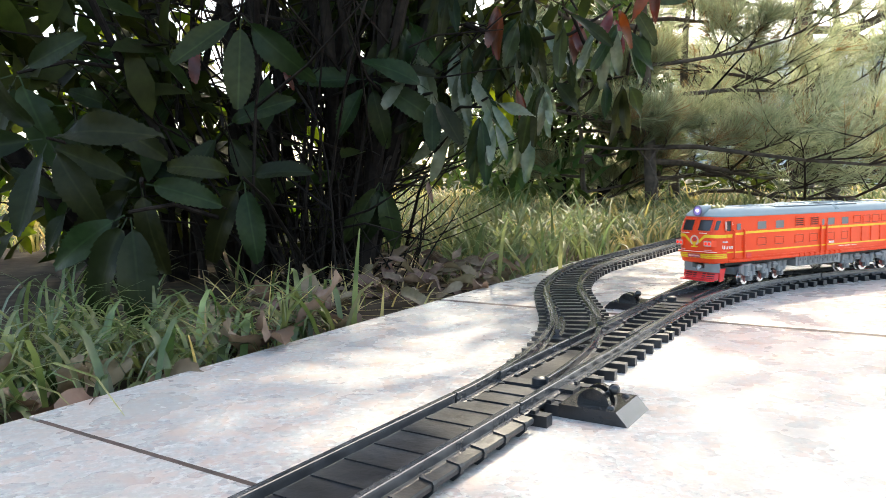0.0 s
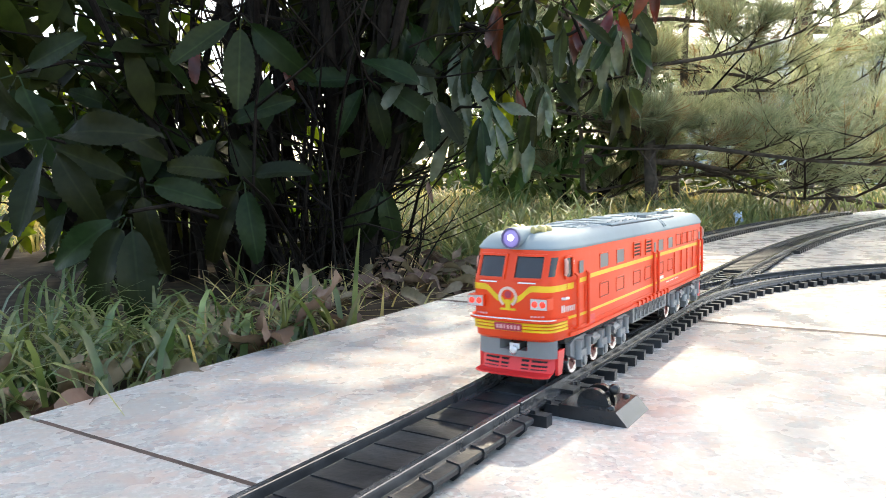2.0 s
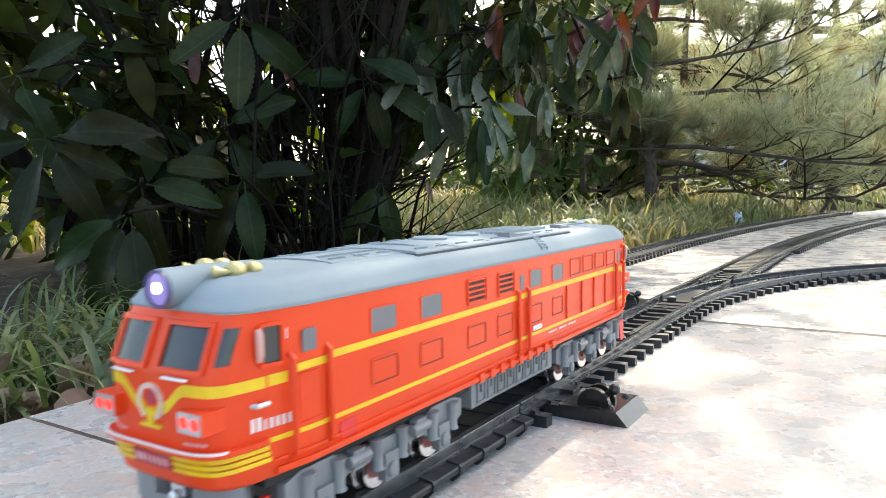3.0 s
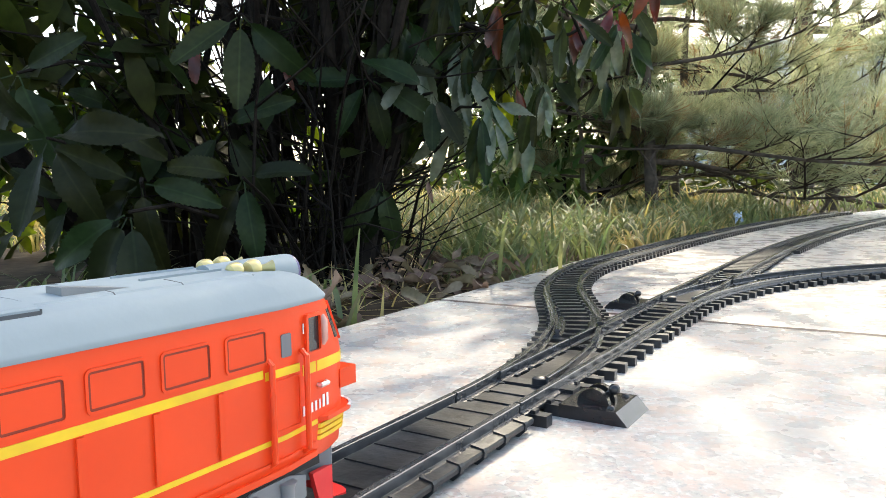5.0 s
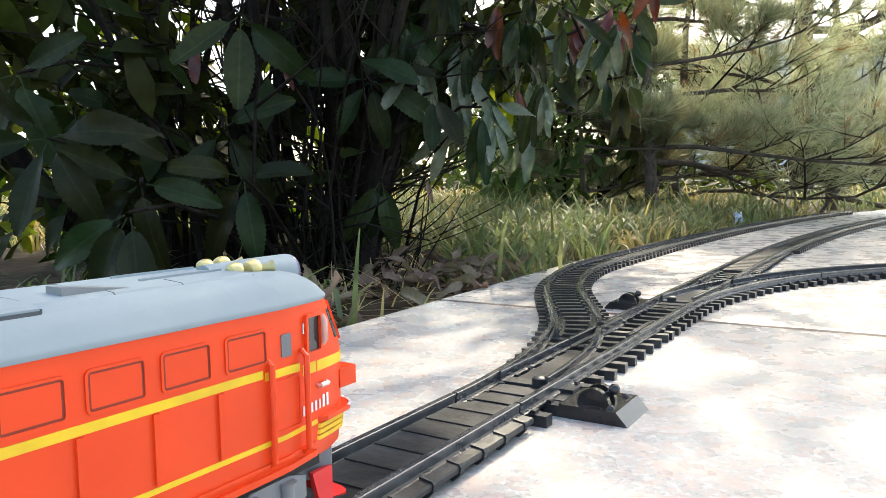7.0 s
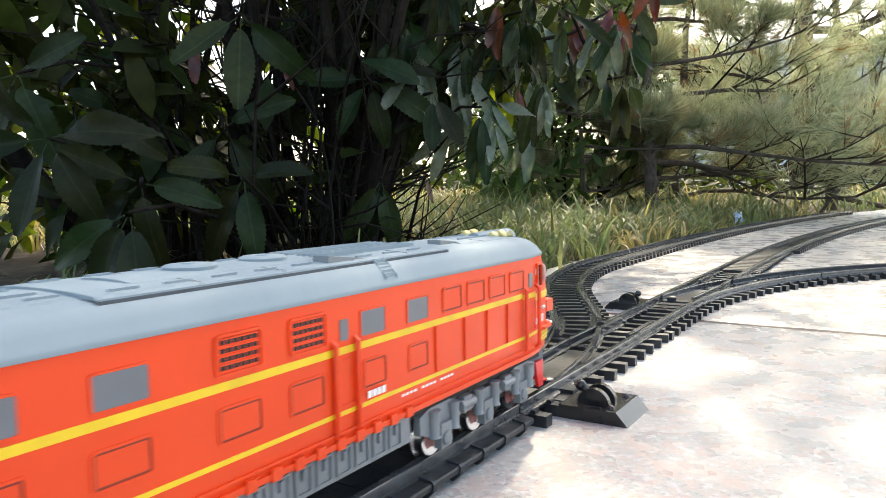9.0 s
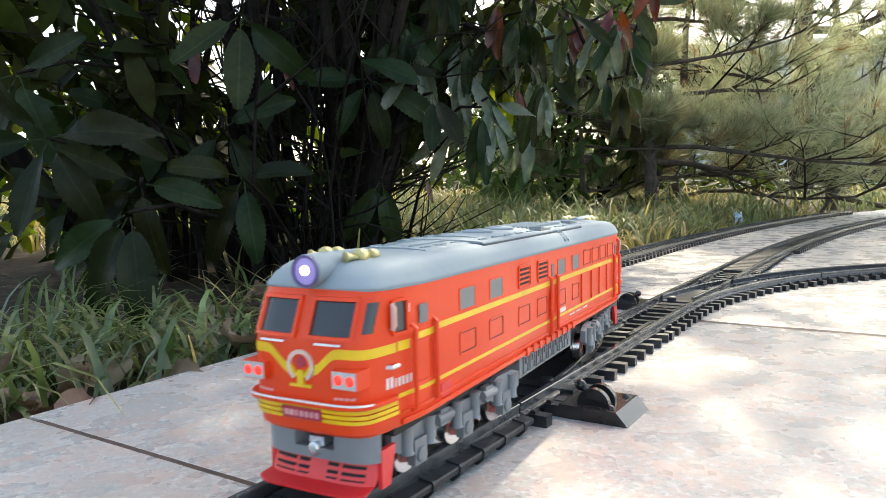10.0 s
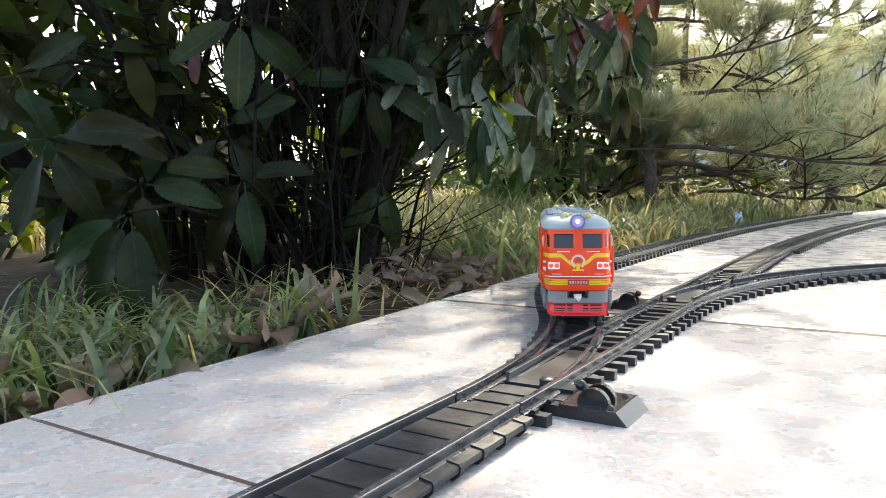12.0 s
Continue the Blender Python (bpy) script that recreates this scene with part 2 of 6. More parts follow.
def box(bm, x0, x1, y0, y1, z0, z1, m=None):
    vs = [bm.verts.new((x, y, z)) for x in (x0, x1) for y in (y0, y1) for z in (z0, z1)]
    for q in ((0, 1, 3, 2), (4, 6, 7, 5), (0, 4, 5, 1), (2, 3, 7, 6), (0, 2, 6, 4), (1, 5, 7, 3)):
        bm.faces.new([vs[i] for i in q])
    if m is not None:
        bmesh.ops.transform(bm, matrix=m, verts=vs)
    return vs


def tube(bm, pts, radii, sides=8, closed_ends=True):
    """A tapered tube along points."""
    rings = []
    for i, p in enumerate(pts):
        p = Vector(p)
        d = (Vector(pts[min(i + 1, len(pts) - 1)]) - Vector(pts[max(i - 1, 0)])).normalized()
        a = d.orthogonal().normalized() if i == 0 else (ref - d * ref.dot(d)).normalized()
        ref = a
        b = d.cross(a)
        r = radii[i] if hasattr(radii, "__len__") else radii
        rings.append([bm.verts.new(p + (a * math.cos(t) + b * math.sin(t)) * r) for t in (2 * math.pi * k / sides for k in range(sides))])
    for r0, r1 in zip(rings, rings[1:]):
        for k in range(sides):
            bm.faces.new((r0[k], r0[(k + 1) % sides], r1[(k + 1) % sides], r1[k]))
    if closed_ends:
        bm.faces.new(rings[0][::-1])
        bm.faces.new(rings[-1])


def sweep(bm, line, profile, closed=True):
    """Sweep a profile (lateral, height) along a plan line of (x, y, heading)."""
    rings = []
    for x, y, a in line:
        nx, ny = -math.sin(a), math.cos(a)
        rings.append([bm.verts.new((x + nx * u, y + ny * u, w)) for u, w in profile])
    k = len(profile)
    for r0, r1 in zip(rings, rings[1:]):
        for i in range(k):
            bm.faces.new((r0[i], r0[(i + 1) % k], r1[(i + 1) % k], r1[i]))
    bm.faces.new(rings[0][::-1])
    bm.faces.new(rings[-1])


def loft(bm, rings, cap=True):
    vs = [[bm.verts.new(p) for p in r] for r in rings]
    k = len(vs[0])
    for r0, r1 in zip(vs, vs[1:]):
        for i in range(k):
            bm.faces.new((r0[i], r0[(i + 1) % k], r1[(i + 1) % k], r1[i]))
    if cap:
        bm.faces.new(vs[0][::-1])
        bm.faces.new(vs[-1])
    return vs


# ---- the track plan (cm) ----
JX, JY, HEAD = 1.33, 23.70, 1.003     # where the turnout begins, and the heading of the main line
HALF = 1.235                         # half the gauge
TURN_K, TURN_L = 0.0234, 20.3        # the curve through a turnout
T_LEN = 22.2                         # length of a turnout
RAIL_TOP, RAIL_FOOT = 0.86, 0.40


def plan(x, y, a, segs, step=0.5):
    line = [(x, y, a)]
    for length, k in segs:
        n = max(1, int(round(length / step)))
        h = length / n
        for _ in range(n):
            x, y, a = line[-1]
            line.append((x + h * math.cos(a + k * h / 2), y + h * math.sin(a + k * h / 2), a + k * h))
    return line


def side_line(line, d):
    return [(x - d * math.sin(a), y + d * math.cos(a), a) for x, y, a in line]


def on_main(s, d=0.0):
    return JX + s * math.cos(HEAD) - d * math.sin(HEAD), JY + s * math.sin(HEAD) + d * math.cos(HEAD)


BACK = 62.0
start = on_main(-BACK)
MAIN = plan(*start, HEAD, [(BACK + 2 * T_LEN, 0), (190, -0.0019)])
LEFT = plan(*start, HEAD, [(BACK, 0), (TURN_L, TURN_K), (6.1, 0), (23.0, -0.0203), (230, -0.0014)])
RIGHT = plan(*start, HEAD, [(BACK + T_LEN, 0), (TURN_L, -TURN_K), (45, -TURN_K)])


def along(line, s):
    """The point of a line at s cm past the turnout's beginning."""
    d = s + BACK
    acc = 0.0
    for p, q in zip(line, line[1:]):
        h = math.hypot(q[0] - p[0], q[1] - p[1])
        if acc + h >= d:
            f = (d - acc) / h
            return (p[0] + (q[0] - p[0]) * f, p[1] + (q[1] - p[1]) * f, p[2] + (q[2] - p[2]) * f)
        acc += h
    return line[-1]


def cut(line, s0, s1, step=0.5):
    n = max(1, int(round((s1 - s0) / step)))
    return [along(line, s0 + (s1 - s0) * i / n) for i in range(n + 1)]


# ---- ground and paving ----
EDGE_X, EDGE_Y, EDGE_A = -15.2, 25.2, radians(60.3)     # a corner of the paving's edge, and its direction


def edge_at(u):
    """The paving's edge: straight at first, then bending gently to the right."""
    if u <= 48:
        return EDGE_X + u * math.cos(EDGE_A), EDGE_Y + u * math.sin(EDGE_A), EDGE_A
    x, y = EDGE_X + 48 * math.cos(EDGE_A), EDGE_Y + 48 * math.sin(EDGE_A)
    k, v = -0.0021, min(u, 190) - 48
    a = EDGE_A + k * v
    x, y = x + (math.sin(a) - math.sin(EDGE_A)) / k, y - (math.cos(a) - math.cos(EDGE_A)) / k
    return x + max(0, u - 190) * math.cos(a), y + max(0, u - 190) * math.sin(a), a


def paved(u, w):
    """Plan of the paving: u along its edge, w inwards from it."""
    x, y, a = edge_at(u)
    a -= radians(3)          # the joints are not quite square to the edge
    return x + w * math.sin(a), y - w * math.cos(a)


EDGE_LINE = [edge_at(-700 + 10 * k) for k in range(150)]


def inside(x, y):
    """How far (cm) a point lies inside the paving's edge; negative in the bed."""
    best = min(EDGE_LINE, key=lambda p: (p[0] - x) ** 2 + (p[1] - y) ** 2)
    return (x - best[0]) * math.sin(best[2]) - (y - best[1]) * math.cos(best[2])


def ground_height(x, y):
    """The bed behind the paving, cm: a little under it, uneven, rising gently away from it."""
    w = inside(x, y)
    if w > 0:
        return -3.2
    d = -w
    h = -2.0 + 1.2 * noise.noise((x * 0.03, y * 0.03, 0)) + 0.6 * noise.noise((x * 0.12, y * 0.12, 3))
    return h + min(4.0, max(0.0, d - 30) * 0.02)


def build_ground():
    bm = bmesh.new()
    # fine mesh near the paving, coarse to the horizon
    xs = [-60000, -8000, -2500, -900, -500] + list(range(-300, 500, 12)) + [560, 900, 2500, 8000, 60000]
    ys = [-60000, -3000, -400] + list(range(-60, 700, 12)) + [800, 1300, 2500, 8000, 60000]
    grid = [[bm.verts.new((x, y, ground_height(x, y) if abs(x) < 800 and -300 < y < 1000 else -1.0)) for y in ys] for x in xs]
    for i in range(len(xs) - 1):
        for j in range(len(ys) - 1):
            bm.faces.new((grid[i][j], grid[i + 1][j], grid[i + 1][j + 1], grid[i][j + 1]))
    ob = part("ground", bm, SOIL, smooth=True)
    tagged(ob, "dark brown planting-bed soil with litter beside the paving", "ground", kind="structure")


def build_paving():
    base = bmesh.new()
    us = list(range(-95, 481, 23))
    pts = [paved(u, 0.8) for u in us] + [paved(u, 119) for u in us[::-1]]
    loft(base, [[(x, y, -3.0) for x, y in pts], [(x, y, -0.012) for x, y in pts]])
    pavement = part("pavement", base, JOINT)
    tagged(pavement, "polished grey-pink granite slab paving with dirty brown joints", "pavement", kind="structure")
    gaps = {0: 0.19, 1: 0.62}        # some joints are wider than others
    for row, w0 in enumerate((0.0, 60.0)):
        for k in range(-3, 16):
            u0, u1 = k * 30.0 + gaps.get(k, 0.4) / 2, (k + 1) * 30.0 - gaps.get(k + 1, 0.4) / 2
            w1 = w0 + 60.0 - 0.27
            rng = random.Random(k * 7 + row)
            lift = rng.uniform(0.0, 0.03)
            inset = 0.04
            bm = bmesh.new()
            rings = []
            for z, d in ((-3.0, 0.0), (-inset, 0.0), (-0.01, 0.012), (0.0, inset)):
                q = [paved(u0 + d, w0 + d), paved(u1 - d, w0 + d), paved(u1 - d, w1 - d), paved(u0 + d, w1 - d)]
                rings.append([(x, y, z + (lift if row else 0)) for x, y in q])
            loft(bm, rings)
            part("slab", bm, GRANITE, pavement)


build_ground()
build_paving()


# ---- track ----
RAIL_PROFILE = [(-0.24, RAIL_FOOT), (0.24, RAIL_FOOT), (0.24, RAIL_FOOT + 0.07), (0.08, RAIL_FOOT + 0.13), (0.08, RAIL_TOP - 0.13),
                (0.125, RAIL_TOP - 0.1), (0.125, RAIL_TOP - 0.02), (0.10, RAIL_TOP), (-0.10, RAIL_TOP), (-0.125, RAIL_TOP - 0.02),
                (-0.125, RAIL_TOP - 0.1), (-0.08, RAIL_TOP - 0.13), (-0.08, RAIL_FOOT + 0.13), (-0.24, RAIL_FOOT + 0.07)]
SLEEPERS = {}


def sleeper_mesh(half, width=0.46, name="sleeper"):
    key = (round(half, 1), width)
    if key not in SLEEPERS:
        bm = bmesh.new()
        z0, z1 = 0.0, 0.39
        box(bm, -width / 2, width / 2, -half + 0.35, half - 0.35, 0.18, z1)
        for s in (-1, 1):
            vs = box(bm, -width / 2, width / 2, s * half - 0.35, s * half + 0.35, z0, z1)
            # the chairs that clasp the rail
        for s in (-1, 1) if half < 2.0 else ():
            for e in (-1, 1):
                box(bm, -0.16, 0.16, s * HALF + e * 0.33 - 0.09, s * HALF + e * 0.33 + 0.09, z1, z1 + 0.12)
        bmesh.ops.scale(bm, vec=(CM, CM, CM), verts=bm.verts)
        bmesh.ops.recalc_face_normals(bm, faces=bm.faces)
        me = bpy.data.meshes.new(name)
        bm.to_mesh(me)
        bm.free()
        me.materials.append(TRACK)
        SLEEPERS[key] = me
    return SLEEPERS[key]


def lay_sleepers(owner, line, s0, s1, half=1.74, pitch=1.3, shift=0.0, mid=0.0):
    n = int(round((s1 - s0) / pitch))
    for i in range(n):
        x, y, a = along(line, s0 + (i + 0.5) * (s1 - s0) / n)
        ob = new("sleeper", sleeper_mesh(half))
        ob.parent = owner
        x, y = x - shift * math.sin(a), y + shift * math.cos(a)
        ob.matrix_basis = owner.matrix_basis.inverted() @ pose(x * CM, y * CM, 0, 0, 0, math.degrees(a))


def lay_rail(owner, line, s0, s1, d, name="rail", profile=RAIL_PROFILE, step=0.7, label=""):
    bm = bmesh.new()
    sweep(bm, side_line(cut(line, s0, s1, step), d), profile)
    ob = part(name, bm, RAIL, owner, label, smooth=True)
    ob.matrix_parent_inverse = owner.matrix_basis.inverted()
    return ob


def section(line, s0, s1, label):
    x, y, a = along(line, s0)
    owner = thing("track_section", label, "toy track", "toy track pieces", x, y, 0, math.degrees(a))
    for d in (-HALF, HALF):
        lay_rail(owner, line, s0 + 0.06, s1 - 0.06, d)
    lay_sleepers(owner, line, s0, s1)
    return owner


def ramp_section(s0, s1):
    """The near piece: solid base plate with moulded ribs between and outside the rails."""
    x, y, a = along(MAIN, s0)
    owner = thing("rerailer_section", "black plastic toy track piece with a solid ribbed base plate", "toy track", "toy track pieces", x, y, 0, math.degrees(a))
    n = int((s1 - s0) / 1.3)
    for d in (-HALF, HALF):
        lay_rail(owner, MAIN, s0 + 0.05, s1 - 0.05, d)
    plate = bmesh.new()
    box(plate, 0.05, s1 - s0 - 0.05, -HALF + 0.24, HALF - 0.25, 0.30, 0.60)
    part("base_plate", plate, PLATE, owner, "dusty black base plate", bevel=0.03)
    for sd in (-1, 1):
        fl = bmesh.new()
        prof = [(sd * (HALF + 0.22), 0.28), (sd * (HALF + 0.22), 0.50), (sd * 1.83, 0.46), (sd * 1.86, 0.40), (sd * 1.84, 0.27), (sd * 1.76, 0.27)]
        loft(fl, [[(xx, u, w) for u, w in prof] for xx in (0.05, s1 - s0 - 0.05)])
        part("side_flange", fl, PLATE, owner)
    rib = bmesh.new()
    box(rib, -0.20, 0.20, -HALF + 0.27, HALF - 0.27, 0.55, 0.645)
    first = part("rib", rib, PLATE, owner, bevel=0.025)
    orib = bmesh.new()
    loft(orib, [[(xx, HALF + 0.2, 0.4), (xx, HALF + 0.2, 0.56), (xx, 1.85, 0.505), (xx, 1.90, 0.42), (xx, 1.88, 0.22), (xx, 1.66, 0.0), (xx, 1.54, 0.0)] for xx in (-0.08, 0.08)])
    second = part("rib", orib, PLATE, owner)
    for i in range(n):
        xx = (i + 0.5) * (s1 - s0) / n
        if i == 0:
            first.matrix_basis = pose(xx * CM, 0, 0)
            second.matrix_basis = pose(xx * CM, 0, 0)
            again(second, owner, xx, 0, 0, 0, 0, 180)
        else:
            again(first, owner, xx, 0, 0)
            for r in (0, 180):
                again(second, owner, xx, 0, 0, 0, 0, r)
    return owner


MOVERS = {}


def turnout(s0, hand, branch, label, key):
    """A turnout that begins at s0 of the main line; hand +1 diverges to the left, -1 to the right."""
    x, y, a = along(MAIN, s0)
    owner = thing("turnout", label, "toy turnout", "toy turnouts", x, y, 0, math.degrees(a))
    e = s0 + T_LEN
    tip, heel, frog = s0 + 3.4, s0 + 10.2, s0 + 14.4
    lay_rail(owner, MAIN, s0 + 0.06, e - 0.06, -hand * HALF, "stock_rail")
    lay_rail(owner, branch, s0 + 0.06, e - 0.06, hand * HALF, "stock_rail")
    lay_rail(owner, MAIN, heel + 0.12, frog - 0.7, hand * HALF, "closure_rail")
    lay_rail(owner, MAIN, frog + 0.5, e - 0.06, hand * HALF, "frog_rail")
    lay_rail(owner, branch, heel + 0.12, frog - 0.7, -hand * HALF, "closure_rail")
    lay_rail(owner, branch, frog + 0.5, e - 0.06, -hand * HALF, "frog_rail")
    # wing rails at the frog and the check rails
    for line, d, p0, p1 in ((MAIN, hand * (HALF - 0.36), frog - 0.7, frog + 2.4), (branch, -hand * (HALF - 0.36), frog - 0.7, frog + 2.4)):
        lay_rail(owner, line, p0, p1, d, "wing_rail")
    low = [(u, w - (0.06 if w > 0.6 else 0)) for u, w in RAIL_PROFILE]
    lay_rail(owner, MAIN, frog - 1.6, frog + 2.4, -hand * (HALF - 0.42), "check_rail", low)
    lay_rail(owner, branch, frog - 1.6, frog + 2.4, hand * (HALF - 0.42), "check_rail", low)
    # blades: rigid, turning about their heels
    thin = [(u * 0.72, w) for u, w in RAIL_PROFILE]
    blades = []
    for line, d in ((MAIN, hand * HALF), (branch, -hand * HALF)):
        hx, hy, ha = side_line([along(line, heel)], d)[0]
        bm = bmesh.new()
        pts = side_line(cut(line, tip, heel, 0.7), d)
        sweep(bm, pts, thin)
        bmesh.ops.translate(bm, vec=(-hx, -hy, 0), verts=bm.verts)
        bl = part("blade", bm, RAIL, owner, smooth=True)
        base = owner.matrix_basis.inverted() @ pose(hx * CM, hy * CM, 0.0)
        bl.matrix_basis = base
        blades.append((bl, base))
    # tie plate between the blades, with its pin, and the washer behind
    tie = bmesh.new()
    box(tie, 3.9, 9.6, -0.78, 0.78, 0.30, 0.50)
    part("tie_plate", tie, PLATE, owner, "dusty black sliding plate", bevel=0.03)
    bar = bmesh.new()
    box(bar, 3.2, 3.9, -hand * 1.9, hand * 1.0, 0.34, 0.56)
    tb = part("throw_bar", bar, TRACK, owner, bevel=0.03)
    pin = bmesh.new()
    tube(pin, [(0, 0, 0.5), (0, 0, 0.78), (0, 0, 0.84)], [0.30, 0.30, 0.22], 14)
    pn = part("pin", pin, TRACK, owner, smooth=True)
    pn.matrix_basis = pose(3.5 * CM, -hand * 0.45 * CM, 0)
    wash = bmesh.new()
    tube(wash, [(0, 0, 0.44), (0, 0, 0.54)], [0.42, 0.40], 20)
    tube(wash, [(0, 0, 0.54), (0, 0, 0.585)], [0.24, 0.2], 16)
    ws = part("washer", wash, TRACK, owner, smooth=True)
    ws.matrix_basis = pose(10.6 * CM, hand * 0.35 * CM, 0)
    fp = bmesh.new()
    box(fp, 0.1, 3.1, -HALF + 0.25, HALF - 0.25, 0.28, 0.47)
    part("end_plate", fp, PLATE, owner, bevel=0.03)
    for px in (0.7, 1.9):
        sl = bmesh.new()
        box(sl, px, px + 0.55, -0.9, 0.9, 0.46, 0.53)
        part("rib", sl, PLATE, owner, bevel=0.02)
    # sleepers grow wider past the frog, to carry both routes
    n = int(T_LEN / 1.3)
    for i in range(n):
        s = (i + 0.5) * T_LEN / n
        mx, my, ma = along(MAIN, s0 + s)
        bx, by, ba = along(branch, s0 + s)
        spread = math.hypot(bx - mx, by - my)
        if spread < 3.0:
            ob = new("sleeper", sleeper_mesh(1.74 + spread / 2))
            ob.parent = owner
            ob.matrix_basis = pose(s * CM, hand * spread / 2 * CM, 0, 0, 0, math.degrees(ba - ma) / 2)
        else:
            for qx, qy, qa in ((mx, my, ma), (bx, by, ba)):
                ob = new("sleeper", sleeper_mesh(1.74))
                ob.parent = owner
                ob.matrix_basis = owner.matrix_basis.inverted() @ pose(qx * CM, qy * CM, 0, 0, 0, math.degrees(qa))
    # the switch stand beside the rails
    sd = -hand
    stand = bmesh.new()
    y0, y1 = sd * 1.95, sd * 4.4
    lo, hi = min(y0, y1), max(y0, y1)
    vs = box(stand, 1.75, 4.1, lo, hi, 0.0, 0.46)
    for v in vs:
        if v.co.z > 0.3 and abs(v.co.y - y1) < 0.1:
            v.co.y -= sd * 0.42
    stand_ob = part("switch_stand", stand, LEVER, owner, "glossy black lever housing", bevel=0.06)
    arm = bmesh.new()
    box(arm, 2.3, 3.4, min(sd * 1.5, sd * 2.2), max(sd * 1.5, sd * 2.2), 0.1, 0.42)
    part("stand_arm", arm, TRACK, owner, bevel=0.04)
    hump = bmesh.new()
    for off in (-0.36, 0.30):
        prof = [(0.58 * math.cos(t), 0.60 * math.sin(t)) for t in (math.pi * k / 14 for k in range(15))]
        loft(hump, [[(off - 0.12 + o, u, w) for u, w in prof] for o in (0, 0.24)])
    hp = part("lever_cheek", hump, LEVER, owner, smooth=True)
    hp.matrix_basis = pose(2.75 * CM, sd * 3.0 * CM, 0.41 * CM)
    lev = bmesh.new()
    tube(lev, [(0, 0, 0), (0, 0, 0.62), (0, 0, 0.75)], [0.14, 0.13, 0.13], 10)
    bmesh.ops.create_uvsphere(lev, u_segments=14, v_segments=10, radius=0.20, matrix=Matrix.Translation((0, 0, 0.80)))
    lv = part("lever", lev, LEVER, owner, "black lever with a round knob", smooth=True)
    lbase = pose(2.72 * CM, sd * 3.0 * CM, 0.45 * CM)
    lv.matrix_basis = lbase @ pose(0, 0, 0, 48 * sd)
    studs = bmesh.new()
    bmesh.ops.create_uvsphere(studs, u_segments=12, v_segments=8, radius=0.15, matrix=Matrix.Translation((0, 0, 0)))
    st = part("stud", studs, LEVER, owner, smooth=True)
    st.matrix_basis = pose(2.1 * CM, sd * 3.7 * CM, 0.44 * CM)
    again(st, owner, 3.7, sd * 3.7, 0.44)
    MOVERS[key] = (blades, lv, lbase, tb, pn, hand, sd)
    return owner


ramp_section(-24.0, 0.0)
section(MAIN, -48.0, -24.0, "black plastic straight toy track section on granite paving")
turnout(0.0, 1, LEFT, "black plastic toy turnout with a lever and movable blades", "near")
turnout(T_LEN, -1, RIGHT, "black plastic toy turnout joined behind another one", "far")
section(LEFT, T_LEN, 36.0, "black plastic curved toy track beside the paving's edge")
section(LEFT, 36.0, 50.0, "black plastic curved toy track beside the paving's edge")
for k in range(6):
    section(LEFT, 50.0 + 24.0 * k, 74.0 + 24.0 * k, "black plastic toy track along the paving's edge")
ramp_section(2 * T_LEN, 2 * T_LEN + 24.0)
for k in range(1, 5):
    section(MAIN, 2 * T_LEN + 24.0 * k, 2 * T_LEN + 24.0 * (k + 1), "black plastic straight toy track leading far off")
for k in range(2):
    section(RIGHT, 2 * T_LEN + 21.0 * k, 2 * T_LEN + 21.0 * (k + 1), "black plastic curved toy track bending away")


# ---- the locomotive (its own space: x forward, z = 0 on the rail tops, cm) ----
BODY_W = 1.865                       # half the body's width
LEVELS = [(1.62, 11.36, 1.79), (1.72, 11.48, 1.855), (2.30, 11.58, BODY_W), (3.70, 11.60, BODY_W), (3.86, 11.56, BODY_W), (4.90, 11.12, 1.85)]


def level(z):
    for (z0, l0, w0), (z1, l1, w1) in zip(LEVELS, LEVELS[1:]):
        if z <= z1:
            f = max(0.0, (z - z0) / (z1 - z0))
            return l0 + (l1 - l0) * f, w0 + (w1 - w0) * f
    return LEVELS[-1][1:]


def taper(x):
    """The cabs narrow towards the ends."""
    return 1 - 0.125 * min(1, max(0, (abs(x) - 9.3) / 1.7))


def nose(th, length, width, depth=1.25, power=0.44):
    """A point of a blunt rounded end in plan; th runs from -90 to 90 degrees."""
    c, s = math.cos(radians(th)), math.sin(radians(th))
    x = length - depth + depth * max(c, 0) ** power
    return x, width * math.copysign(abs(s) ** power, s) * taper(x)


def angle_of(y, width=BODY_W, power=0.44):
    """The angle at which the full-width end has the lateral position y."""
    return math.degrees(math.asin(min(1, abs(y) / width) ** (1 / power))) * (1 if y >= 0 else -1)


def ring_at(z, length, width, depth=1.25, steps=24):
    pts = []
    for k in range(steps + 1):
        x, y = nose(-90 + 180 * k / steps, length, width, depth)
        pts.append((x, y, z))
    run = min(9.3, length - depth - 0.05)
    pts = [(run, -width, z)] + pts + [(run, width, z)]
    return pts + [(-x, -y, zz) for x, y, zz in pts]


